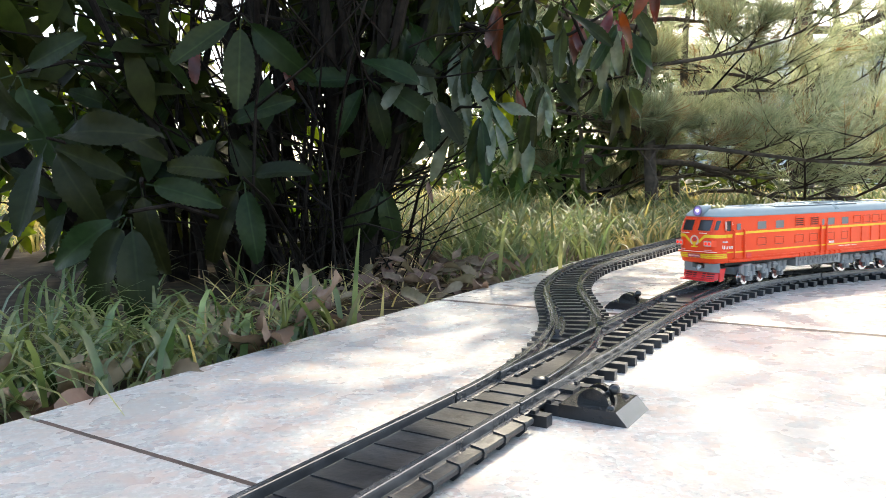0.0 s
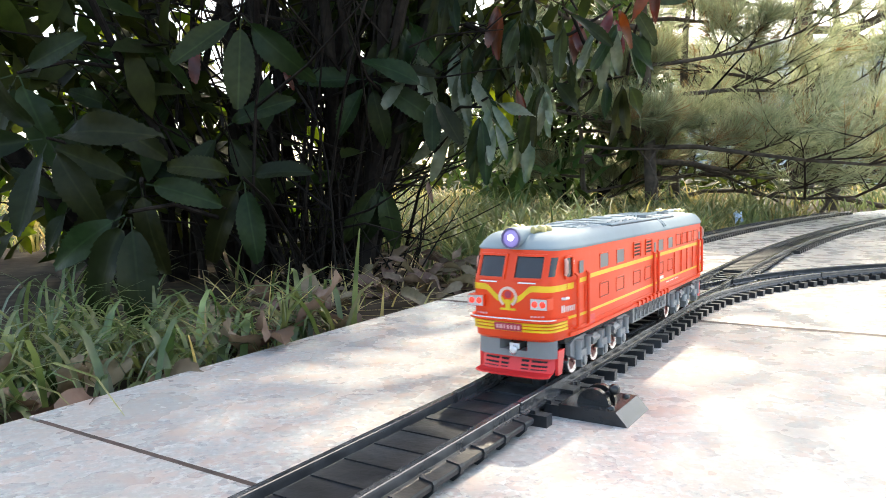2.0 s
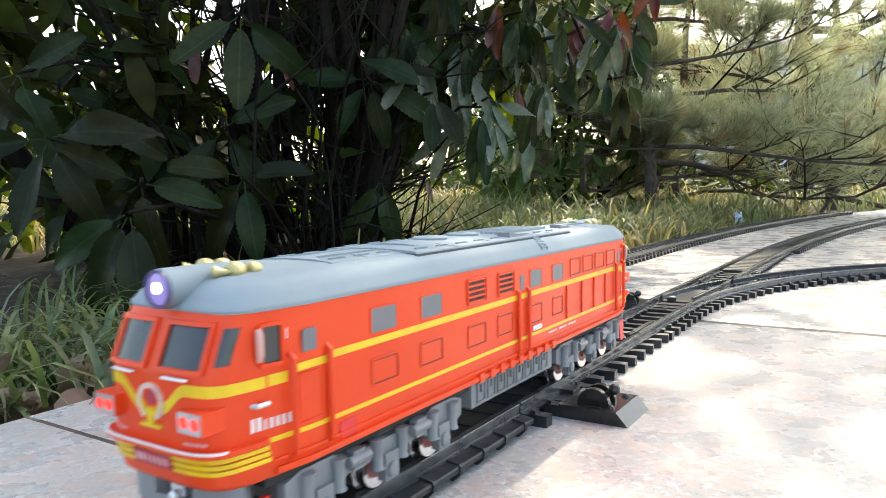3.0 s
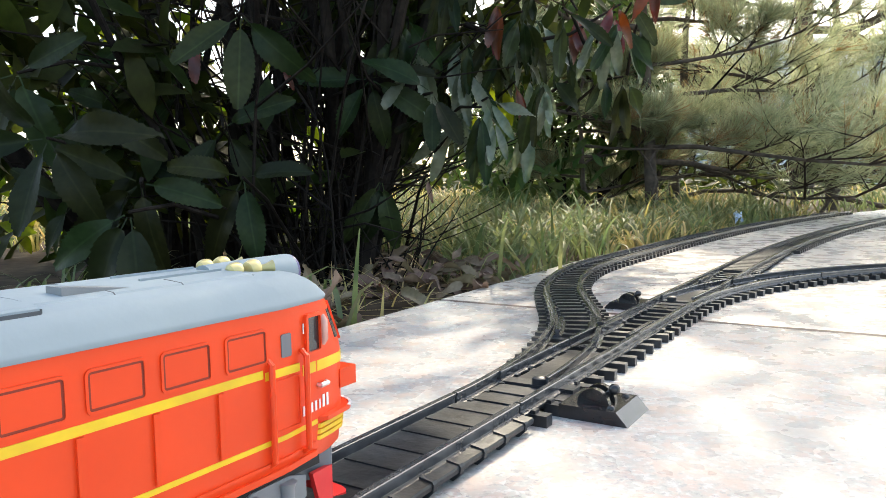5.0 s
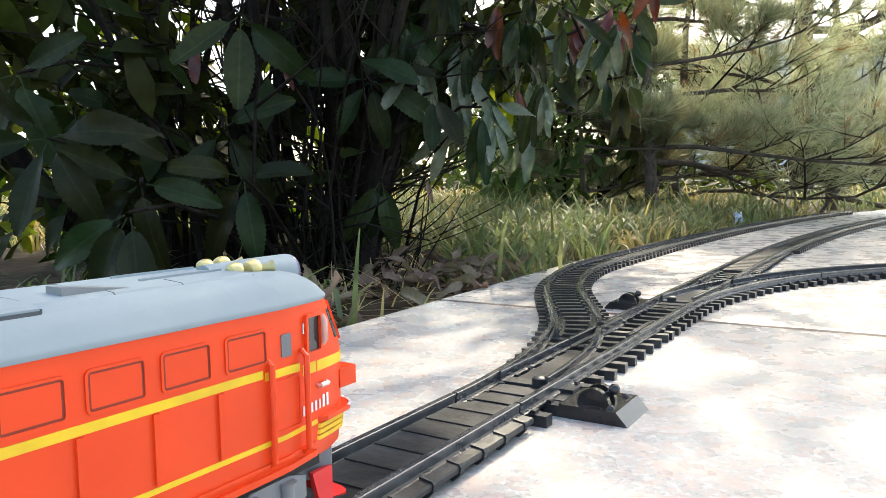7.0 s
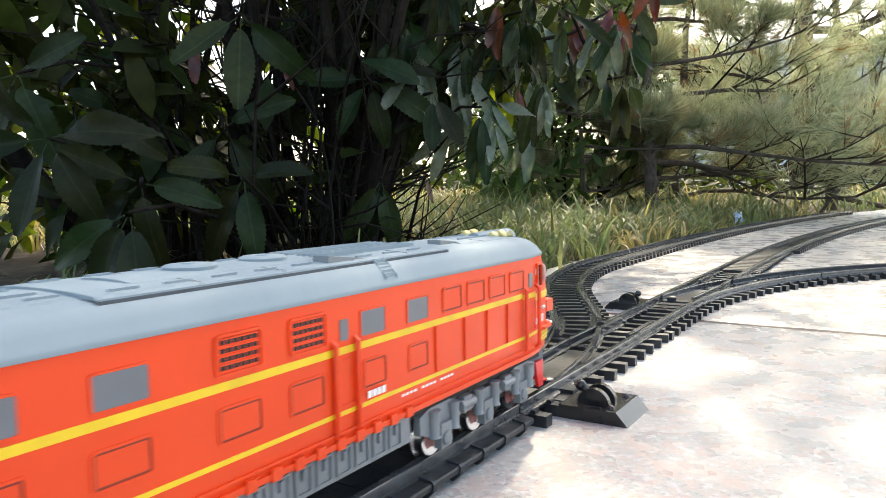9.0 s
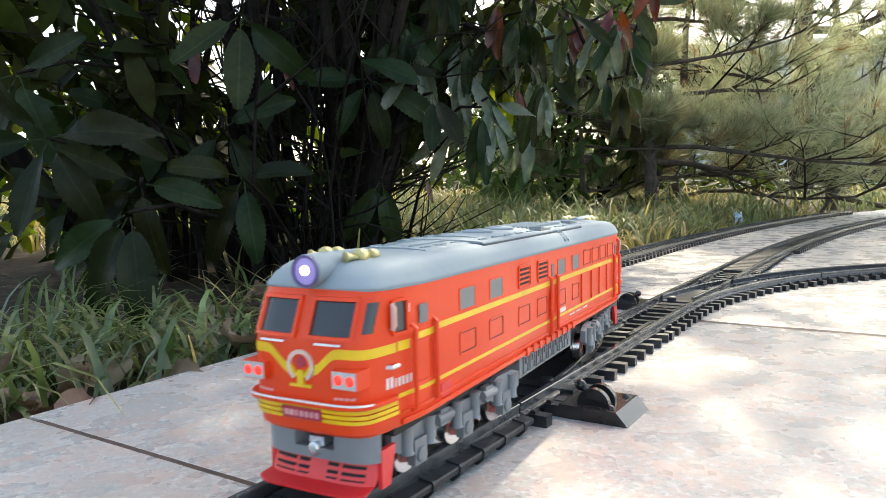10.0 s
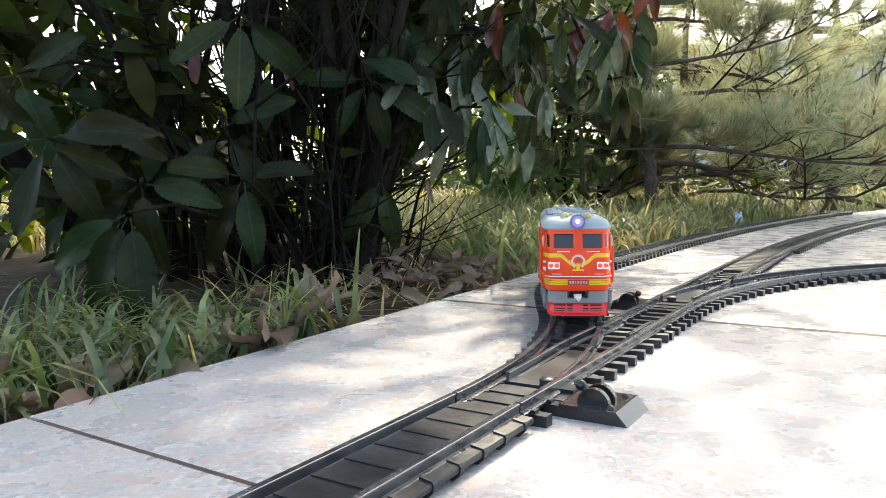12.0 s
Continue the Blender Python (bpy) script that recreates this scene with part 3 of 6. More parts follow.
def skin(bm, y0, y1, lower, upper, lift, steps=10, thick=0.06, size=None, z_steps=1):
    """A raised piece that follows the nose from lateral y0 to y1 (angles are spread evenly), between two heights."""
    y0, y1 = [max(-BODY_W, min(BODY_W, v / 0.885)) for v in (y0, y1)]
    t0, t1 = angle_of(y0), angle_of(y1)
    ths = [angle_of(y0 + (y1 - y0) * k / steps) for k in range(steps + 1)]
    if abs(t0) > 60 or abs(t1) > 60:
        ths += [a for a in range(-88, 89, 4) if t0 < a < t1 and abs(a) > 50]
    cols = []
    for th in sorted(ths):
        y = BODY_W * math.copysign(abs(math.sin(radians(th))) ** 0.44, th)
        zs = [lower(y) if callable(lower) else lower, upper(y) if callable(upper) else upper]
        zs = [zs[0] + (zs[1] - zs[0]) * i / z_steps for i in range(z_steps + 1)]
        front, back = [], []
        for z in zs:
            ln, w = size or level(z)
            x, yy = nose(th, ln + lift, w + lift)
            front.append((x, yy, z))
            x, yy = nose(th, ln + lift - thick, w + lift - thick)
            back.append((x, yy, z))
        cols.append(front + back[::-1])
    loft(bm, cols)


def rounded_plate(bm, x0, x1, z0, z1, y, depth, r=0.1, ring=0.0):
    """A rounded plate on the side, facing +y; with ring, only its rim of that width."""
    def outline(x0, x1, z0, z1, r):
        out = []
        for cx, cz, a0 in ((x1 - r, z1 - r, 0), (x0 + r, z1 - r, 90), (x0 + r, z0 + r, 180), (x1 - r, z0 + r, 270)):
            out += [(cx + r * math.cos(radians(a0 + 30 * k)), cz + r * math.sin(radians(a0 + 30 * k))) for k in range(4)]
        return out
    a = outline(x0, x1, z0, z1, r)
    if not ring:
        loft(bm, [[(x, y, z) for x, z in a], [(x, y + depth, z) for x, z in a]])
        return
    b = outline(x0 + ring, x1 - ring, z0 + ring, z1 - ring, max(0.02, r - ring))
    k = len(a)
    vs = [[bm.verts.new((x, yy, z)) for x, z in o] for o, yy in ((a, y), (a, y + depth), (b, y + depth), (b, y))]
    for r0, r1 in zip(vs, vs[1:] + vs[:1]):
        for i in range(k):
            bm.faces.new((r0[i], r0[(i + 1) % k], r1[(i + 1) % k], r1[i]))


def word(text, size, mat, parent, m, label=""):
    cu = bpy.data.curves.new("lettering", 'FONT')
    cu.body, cu.size, cu.extrude, cu.align_x, cu.align_y = text, size * CM, 0.006 * CM, 'CENTER', 'CENTER'
    tmp = bpy.data.objects.new("lettering", cu)
    me = bpy.data.meshes.new_from_object(tmp)
    bpy.data.objects.remove(tmp)
    me.materials.append(mat)
    ob = new("lettering", me)
    ob.parent = parent
    ob.matrix_basis = m
    if label:
        ob["label"] = label
    return ob


def both_ends(ob, parent):
    again(ob, parent, 0, 0, 0, 0, 0, 180)


def both_sides(bm):
    """Mirror a bmesh written for the +y side to the other side too (turned about z)."""
    geom = bmesh.ops.duplicate(bm, geom=bm.verts[:] + bm.edges[:] + bm.faces[:])["geom"]
    bmesh.ops.rotate(bm, cent=(0, 0, 0), matrix=Matrix.Rotation(math.pi, 3, 'Z'), verts=[g for g in geom if isinstance(g, bmesh.types.BMVert)])


def mirrored(bm):
    geom = bmesh.ops.duplicate(bm, geom=bm.verts[:] + bm.edges[:] + bm.faces[:])["geom"]
    bmesh.ops.scale(bm, vec=(1, -1, 1), verts=[g for g in geom if isinstance(g, bmesh.types.BMVert)])


def build_locomotive():
    loco = thing("locomotive", "orange toy diesel locomotive with a grey roof and yellow stripes", "toy locomotive")
    side_y = BODY_W
    bm = bmesh.new()
    loft(bm, [ring_at(z, ln, w) for z, ln, w in LEVELS])
    part("body", bm, ORANGE, loco, "orange plastic body shell", smooth=True)
    # roof
    bm = bmesh.new()
    rings = [(4.86, 11.12, 1.895, 1.25), (4.91, 11.14, 1.905, 1.25), (4.95, 11.12, 1.89, 1.3), (4.98, 11.08, 1.865, 1.32), (5.10, 10.96, 1.80, 1.4),
             (5.22, 10.78, 1.70, 1.5), (5.32, 10.56, 1.57, 1.6), (5.37, 10.34, 1.42, 1.6), (5.41, 9.8, 0.9, 1.3), (5.43, 9.2, 0.4, 1.0)]
    loft(bm, [ring_at(z, ln, w, d) for z, ln, w, d in rings])
    roof = part("roof", bm, GREY_ROOF, loco, "pale blue-grey roof", smooth=True)
    roof.matrix_basis = pose(0, 0, -0.15 * 4.86 * CM) @ Matrix.Diagonal((1, 1, 1.15, 1))

    def deck(x0, x1, hw, z):
        """A raised roof panel, a little cambered, its edges rounded down."""
        bm = bmesh.new()
        sec = [(-hw, z - 0.14), (-hw + 0.02, z - 0.05), (-hw + 0.07, z - 0.015), (-hw * 0.5, z + 0.02), (0, z + 0.03),
               (hw * 0.5, z + 0.02), (hw - 0.07, z - 0.015), (hw - 0.02, z - 0.05), (hw, z - 0.14)]
        loft(bm, [[(x, u, w) for u, w in sec] + [(x, 0, z - 0.3)] for x in (x0, x1)])
        return bm
    for x0, x1, hw, z in ((-5.0, 4.95, 1.50, 5.46), (5.05, 7.7, 1.12, 5.44), (-9.3, -5.1, 1.12, 5.44), (-4.6, 3.9, 0.86, 5.50)):
        part("hatch", deck(x0, x1, hw, z), GREY_ROOF, roof, bevel=0.025)
    # joints across the panels
    for x, hw, z in ((-3.2, 1.50, 5.46), (-1.1, 1.50, 5.46), (1.0, 1.50, 5.46), (3.0, 1.50, 5.46), (6.4, 1.12, 5.44), (-7.7, 1.12, 5.44), (-6.4, 1.12, 5.44)):
        bm = bmesh.new()
        sec = [(-hw, z - 0.13), (-hw + 0.03, z - 0.04), (-hw + 0.08, z - 0.01), (-hw * 0.5, z + 0.025), (-hw * 0.5, z - 0.1)]
        for sg in (-1, 1):
            loft(bm, [[(xx, sg * u * 1.002, w) for u, w in sec] for xx in (x - 0.012, x + 0.012)])
        part("seam", bm, ROOF_GAP, roof)
    for hw, x0, x1, z in ((1.50, -5.0, 4.95, 5.46), (1.12, 5.05, 7.7, 5.44), (1.12, -9.3, -5.1, 5.44)):
        for sg in (-1, 1):
            bm = bmesh.new()
            a, b = sorted((sg * (hw + 0.004), sg * (hw + 0.026)))
            box(bm, x0, x1, a, b, z - 0.24, z - 0.075)
            part("hatch_gap", bm, ROOF_GAP, roof)
    for x, hw in ((4.965, 1.50), (-5.015, 1.50), (7.712, 1.12), (-9.312, 1.12)):
        bm = bmesh.new()
        box(bm, x - 0.012, x + 0.012, -hw, hw, 5.28, 5.40)
        part("hatch_gap", bm, ROOF_GAP, roof)
    bm = bmesh.new()
    box(bm, -0.26, 0.26, -0.03, 0.03, 5.38, 5.495)
    dash = part("cleat", bm, GREY_ROOF, roof, "pale raised cleat", bevel=0.02)
    dash.matrix_basis = pose(4.3 * CM, 1.18 * CM, 0)
    for k in range(9):
        for sy in (-1.18, 1.18):
            if (k, sy) != (0, 1.18):
                again(dash, roof, 4.3 - k * 1.02, sy, 0.0)
    for k in range(3):
        for sy in (-0.8, 0.8):
            again(dash, roof, 7.2 - k * 0.9, sy, -0.02)
    # cooling grids and fan covers along the ridge
    bm = bmesh.new()
    tube(bm, [(0, 0, 5.45), (0, 0, 5.57), (0, 0, 5.60)], [0.52, 0.52, 0.44], 20)
    tube(bm, [(0, 0, 5.60), (0, 0, 5.625)], [0.16, 0.13], 12)
    fan = part("fan_cover", bm, GREY_ROOF, roof, smooth=True)
    fan.matrix_basis = pose(2.1 * CM, 0, 0)
    again(fan, roof, 0.2, 0, 0)
    bm = bmesh.new()
    box(bm, -1.9, 1.9, -0.025, 0.025, 5.45, 5.575)
    ridge = part("roof_rib", bm, GREY_ROOF, roof, bevel=0.01)
    ridge.matrix_basis = pose(-2.6 * CM, 0.18 * CM, 0)
    for ry in (-0.18, 0.36, -0.36, 0.54, -0.54, 0.72, -0.72):
        again(ridge, roof, -2.6, ry, -0.005)
    bm = bmesh.new()
    box(bm, -0.62, 0.62, -0.22, 0.22, 5.38, 5.60)
    for v in bm.verts:
        if v.co.z > 5.5 and v.co.x < 0:
            v.co.z = 5.47
    vent = part("roof_vent", bm, GREY, roof, "grey wedge-shaped vent", bevel=0.03)
    vent.matrix_basis = pose(-6.3 * CM, 0.62 * CM, -0.04 * CM)
    again(vent, roof, -1.0, 1.16, -0.02)
    # the low rim of the end panels
    for x0, x1 in ((5.3, 7.4), (-9.1, -7.3)):
        for sy in (-0.42, 0.42):
            bm = bmesh.new()
            box(bm, x0, x1, sy - 0.02, sy + 0.02, 5.40, 5.50)
            part("roof_rib", bm, GREY_ROOF, roof, bevel=0.008)
    # a short ladder on the shoulder of the roof, one to each side
    bm = bmesh.new()
    for k in range(5):
        box(bm, -0.20, 0.20, 1.80 - k * 0.075, 1.83 - k * 0.075, 5.06 + k * 0.065, 5.14 + k * 0.065)
    for x in (-0.22, 0.20):
        vs = box(bm, x, x + 0.025, 1.46, 1.86, 5.02, 5.40)
        for v in vs:
            v.co.z = (5.41 if v.co.y < 1.6 else 5.06) + (0.03 if v.co.z > 5.2 else -0.05)
    lad = part("roof_ladder", bm, GREY_ROOF, roof)
    lad.matrix_basis = pose(-2.0 * CM, 0, 0)
    again(lad, roof, 2.0, 0, 0, 0, 0, 180)

    # headlight pods, one at each end; the forward one is lit
    for e, lens_mat, core_mat in ((0, LAMP_WHITE, LAMP_CORE), (180, WINDOW_GREY, SILVER)):
        m = pose(0, 0, 0, 0, 0, e)
        bm = bmesh.new()
        tube(bm, [(9.0, 0, 5.30), (10.2, 0, 5.28), (11.15, 0, 5.255), (11.30, 0, 5.25), (11.32, 0, 5.25)], [0.30, 0.35, 0.385, 0.385, 0.34], 24)
        pod = part("headlight", bm, GREY_ROOF, loco, "round headlight pod", smooth=True)
        pod.matrix_basis = m @ pose(0, 0, 0.05 * CM)
        bm = bmesh.new()
        tube(bm, [(11.28, 0, 5.25), (11.335, 0, 5.25), (11.36, 0, 5.25)], [0.315, 0.305, 0.24], 24)
        part("lens", bm, lens_mat, pod, "pale violet-white glowing lens" if e == 0 else "dull lens", smooth=True)
        bm = bmesh.new()
        for k in range(24):
            a0, a1 = 2 * math.pi * k / 24, 2 * math.pi * (k + 1) / 24
            vs = [bm.verts.new((x, r * math.cos(a), 5.25 + r * math.sin(a))) for x in (11.30, 11.375) for r in (0.318, 0.372) for a in (a0, a1)]
            for q in ((4, 6, 7, 5), (0, 4, 5, 1), (2, 3, 7, 6)):
                bm.faces.new([vs[i] for i in q])
        part("bezel", bm, BEZEL, pod, "dark violet lamp rim")
        bm = bmesh.new()
        tube(bm, [(11.33, 0, 5.27), (11.375, 0, 5.27)], [0.13, 0.11], 16)
        part("bulb", bm, core_mat, pod, smooth=True)
        # horns
        for hx, hy in ((10.0, 0.60), (9.75, -0.60)):
            bm = bmesh.new()
            for dx, dy, r in ((0.0, 0.0, 0.20), (-0.40, 0.06, 0.17)):
                tube(bm, [(hx + dx - 0.17, hy + dy, 5.43), (hx + dx - 0.13, hy + dy, 5.44), (hx + dx - 0.04, hy + dy, 5.45), (hx + dx + 0.05, hy + dy, 5.45),
                          (hx + dx + 0.10, hy + dy, 5.45), (hx + dx + 0.13, hy + dy, 5.45)],
                     [r * 0.4, r * 0.8, r * 0.98, r, r * 0.92, r * 0.6], 16)
            tube(bm, [(hx + 0.1, hy, 5.44), (hx + 0.3, hy - 0.1, 5.45), (hx + 0.42, hy - 0.16, 5.46)], [0.05, 0.09, 0.15], 12)
            tube(bm, [(hx - 0.1, hy + 0.02, 5.30), (hx - 0.1, hy + 0.02, 5.50)], 0.1, 8)
            hn = part("horn", bm, GOLD, loco, "gold-painted twin horns", smooth=True)
            hn.matrix_basis = m @ pose(0, 0, 0.08 * CM)

    # ends
    for e in (0, 180):
        m = pose(0, 0, 0, 0, 0, e)

        def end_part(name, bm, mat, label="", **kw):
            ob = part(name, bm, mat, loco, label, **kw)
            ob.matrix_basis = m
            return ob
        for s in (-1, 1):
            a, b = sorted((s * 0.20, s * 1.27))
            bm = bmesh.new()
            skin(bm, a, b, 3.90, 4.69, 0.012, steps=6, thick=0.05, z_steps=3)
            pane = end_part("windscreen", bm, GLASS_DARK, "dark reflecting windscreen pane")
            bm = bmesh.new()
            for q0, q1, z0, z1 in ((a - 0.05, b + 0.05, 4.66, 4.74), (a - 0.05, b + 0.05, 3.84, 3.92), (a - 0.05, a + 0.03, 3.92, 4.66), (b - 0.03, b + 0.05, 3.92, 4.66)):
                skin(bm, q0, q1, z0, z1, 0.075, steps=6, thick=0.09, z_steps=3)
            part("frame", bm, ORANGE, pane)
            a, b = sorted((s * 1.455, s * 1.60))
            bm = bmesh.new()
            skin(bm, a, b, 3.97, 4.62, 0.012, steps=6, thick=0.05, z_steps=3)
            end_part("corner_window", bm, GLASS_DARK, "dark corner window")
            # lamp box
            yy = s * 1.26
            lx, ly = nose(angle_of(yy / 0.875), 11.56, BODY_W)
            bm = bmesh.new()
            box(bm, lx - 0.25, lx + 0.28, yy - 0.325, yy + 0.325, 2.83, 3.24)
            lb = end_part("lamp_box", bm, ORANGE, "orange box with a silver face and two red lamps", bevel=0.03)
            bm = bmesh.new()
            box(bm, lx + 0.265, lx + 0.292, yy - 0.31, yy + 0.31, 2.845, 3.225)
            part("face_plate", bm, SILVER, lb)
            for o in (-0.15, 0.15):
                bm = bmesh.new()
                tube(bm, [(lx + 0.27, yy + o, 3.035), (lx + 0.305, yy + o, 3.035), (lx + 0.32, yy + o, 3.035)], [0.12, 0.11, 0.07], 14)
                part("red_lamp", bm, LAMP_RED, lb, "glowing red lamp", smooth=True)
            # hand rail under the windscreen
            a, b = sorted((s * 0.42, s * 1.06))
            bm = bmesh.new()
            skin(bm, a, b, 3.735, 3.775, 0.10, steps=5, thick=0.05)
            end_part("hand_rail", bm, WHITE)
            # number bars on the corner of the cab
            bm = bmesh.new()
            for k, w in enumerate((0.07, 0.08, 0.04, 0.065, 0.065, 0.065, 0.065)):
                x0 = 10.68 - k * 0.14
                box(bm, x0 - w / 2, x0 + w / 2, 0, 0.012, 2.62, 2.62 + (0.26 if k < 2 else 0.2))
            nb = tagged(part("number_bars", bm, WHITE, loco, "white lettering bars"), kind="stuff")
            nb.matrix_basis = m @ pose(10.3 * CM, s * (BODY_W * taper(10.3) + 0.012) * CM, 0, 0, 0, -8.5 * s) @ pose(-10.3 * CM, -0.006 * CM, 0)
            # maker's bars on the face
            bm = bmesh.new()
            for k in range(4):
                yb = s * (0.92 + 0.13 * k)
                skin(bm, yb - 0.05, yb + 0.05, 2.53, 2.59, 0.008, steps=1, thick=0.02)
            end_part("small_bars", bm, PINK, "small pale print")
            # silver marker and grab bar on the cab corner
            bm = bmesh.new()
            tube(bm, [(10.35, s * 1.68, 3.12), (10.38, s * 1.80, 3.12), (10.6, s * 1.775, 3.12), (10.66, s * 1.65, 3.12)], 0.055, 8)
            end_part("marker", bm, SILVER, "small silver marker light", smooth=True)
        # yellow wings and band
        def wing(y):
            t = min(1.0, max(0.0, (abs(y) - 0.35) / 0.75))
            t = t * t * (3 - 2 * t)
            return 3.02 + 0.42 * t - 0.05 * max(0, abs(y) - 1.3)
        bm = bmesh.new()
        skin(bm, -BODY_W, -0.30, wing, lambda y: wing(y) + 0.22, 0.012, steps=22, thick=0.03)
        skin(bm, 0.30, BODY_W, wing, lambda y: wing(y) + 0.22, 0.012, steps=22, thick=0.03)
        end_part("wing_stripe", bm, YELLOW, "yellow winged stripe")
        # emblem
        bm = bmesh.new()
        for k in range(20):
            a0, a1 = radians(-60 + 300 * k / 20), radians(-60 + 300 * (k + 0.86) / 20)
            vs = []
            for x in (11.52, 11.64):
                for r in (0.27, 0.37):
                    for a in (a0, a1):
                        vs.append(bm.verts.new((x, r * math.cos(a), 3.22 + r * math.sin(a))))
            for q in ((0, 1, 3, 2), (4, 6, 7, 5), (0, 4, 5, 1), (2, 3, 7, 6), (0, 2, 6, 4), (1, 5, 7, 3)):
                bm.faces.new([vs[i] for i in q])
        em = end_part("emblem", bm, EMBLEM, "pale wreath-shaped emblem")
        bm = bmesh.new()
        box(bm, 11.53, 11.64, -0.09, 0.09, 2.80, 3.12)
        box(bm, 11.53, 11.64, -0.30, 0.30, 2.74, 2.81)
        for s in (-1, 1):
            vs = box(bm, 11.53, 11.635, -0.06, 0.06, 0, 0.34, Matrix.Translation((0, s * 0.12, 2.98)) @ Matrix.Rotation(-s * 0.7, 4, 'X'))
        part("emblem_base", bm, YELLOW, em)
        bm = bmesh.new()
        tube(bm, [(11.53, 0, 3.30), (11.61, 0, 3.30)], [0.15, 0.13], 16)
        part("emblem_disc", bm, CRIMSON, em)
        # ridge, white line, yellow lines, plate
        bm = bmesh.new()
        skin(bm, -BODY_W, BODY_W, 2.36, 2.46, 0.17, steps=40, thick=0.25)
        end_part("ledge", bm, ORANGE)
        bm = bmesh.new()
        skin(bm, -1.6, 1.6, 2.44, 2.475, 0.185, steps=30, thick=0.05)
        end_part("ledge_line", bm, WHITE)
        bm = bmesh.new()
        for z in (1.98, 2.10, 2.22):
            skin(bm, -BODY_W, BODY_W, z, z + 0.085, 0.05, steps=40, thick=0.06)
        end_part("yellow_ribs", bm, YELLOW, "three yellow moulded lines")
        bm = bmesh.new()
        skin(bm, -0.52, 0.52, 2.0, 2.28, 0.09, steps=4, thick=0.08)
        pl = end_part("nameplate", bm, CRIMSON, "red nameplate with pale bars")
        bm = bmesh.new()
        for k, w in enumerate((0.1, 0.12, 0.05, 0.08, 0.08, 0.08, 0.08)):
            yb = -0.40 + 0.135 * k
            skin(bm, yb - w / 2, yb + w / 2, 2.07, 2.21, 0.10, steps=1, thick=0.02)
        part("plate_bars", bm, PINK, pl)
        # head stock, with a gap for the coupler
        bm = bmesh.new()
        for a, b, z0, z1 in ((-1.57, -0.56, 0.98, 1.64), (0.56, 1.57, 0.98, 1.64), (-0.56, 0.56, 0.98, 1.22)):
            skin(bm, a, b, z0, z1, 0.0, steps=12, thick=0.6, size=(11.22, 1.88))
        end_part("head_stock", bm, GREY, "grey head stock", bevel=0.03)
        bm = bmesh.new()
        box(bm, 10.5, 11.12, -0.2, 0.2, 1.25, 1.45)
        tube(bm, [(11.0, 0, 1.2), (11.25, 0, 1.2), (11.28, 0, 1.2)], [0.18, 0.16, 0.1], 10)
        end_part("coupler", bm, SILVER, "silver coupler", bevel=0.02)
        # solid dark block that stands for the shade behind the coupler
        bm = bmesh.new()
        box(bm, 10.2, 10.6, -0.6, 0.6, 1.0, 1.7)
        end_part("coupler_pocket", bm, DARK, "dark block painted as the shade of a recess")
        # cow-catcher, flared forward at the foot; dark plates paint the shade of its slots
        bm = bmesh.new()
        cols = []
        for k in range(29):
            y = -1.70 + 3.4 * k / 28
            col = []
            for z, ln, w in ((1.0, 10.98, 1.77), (0.62, 11.12, 1.78), (0.46, 11.20, 1.78), (0.42, 11.66, 1.80), (0.36, 11.66, 1.80)):
                th = angle_of(y, 1.8)
                x, yy = nose(th, ln, w, 0.9)
                col.append((x, yy, z))
            back = [(x - 0.12, yy * 0.96, z) for x, yy, z in col[::-1]]
            cols.append(col + back)
        loft(bm, cols)
        cow = end_part("cow_catcher", bm, RED, "red slotted cow-catcher", smooth=True)
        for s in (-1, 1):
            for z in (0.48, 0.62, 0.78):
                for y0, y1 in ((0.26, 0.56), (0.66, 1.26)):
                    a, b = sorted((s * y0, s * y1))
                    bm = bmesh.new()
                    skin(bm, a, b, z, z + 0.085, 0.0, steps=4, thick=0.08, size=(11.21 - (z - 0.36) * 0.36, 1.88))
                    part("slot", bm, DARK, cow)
            bm = bmesh.new()
            box(bm, 10.25, 10.85, min(s * 1.48, s * 1.60), max(s * 1.48, s * 1.60), 0.36, 1.25)
            for v in bm.verts:
                if v.co.z < 0.5 and v.co.x < 10.5:
                    v.co.x += 0.25
            part("cheek_plate", bm, RED, cow, bevel=0.03)

    # sides: both are alike, turned about the middle
    for turn in (0, 180):
        m = pose(0, 0, 0, 0, 0, turn)

        def side_part(name, bm, mat, label="", **kw):
            ob = part(name, bm, mat, loco, label, **kw)
            ob.matrix_basis = m
            return ob
        y = side_y

        def fl(x):
            return x if turn == 0 else -x

        def span(a, b):
            return (a, b) if turn == 0 else (-b, -a)
        # stripes, stepped at the doors
        bm = bmesh.new()
        box(bm, -8.75, 8.72, y - 0.02, y + 0.012, 3.64, 3.80)
        for s in (-1, 1):
            a, b = sorted((s * 8.8, s * 9.7))
            box(bm, a, b, y - 0.02, y + 0.012, 3.58, 3.74)
            cab = box(bm, s * 9.86 if s > 0 else -10.3, 10.3 if s > 0 else -9.86, y - 0.05, y + 0.012, 3.42, 3.64)
            for v in cab:
                v.co.y -= y * (1 - taper(v.co.x))
        side_part("upper_stripe", bm, YELLOW, "yellow stripe")
        bm = bmesh.new()
        box(bm, -9.3, 9.3, y - 0.02, y + 0.012, 2.33, 2.43)
        for s in (-1, 1):
            for v in box(bm, min(s * 9.3, s * 10.3), max(s * 9.3, s * 10.3), y - 0.02, y + 0.012, 2.33, 2.43):
                v.co.y -= y * (1 - taper(v.co.x))
        side_part("lower_stripe", bm, YELLOW, "narrow yellow stripe")
        # sill and moulded ledges
        bm = bmesh.new()
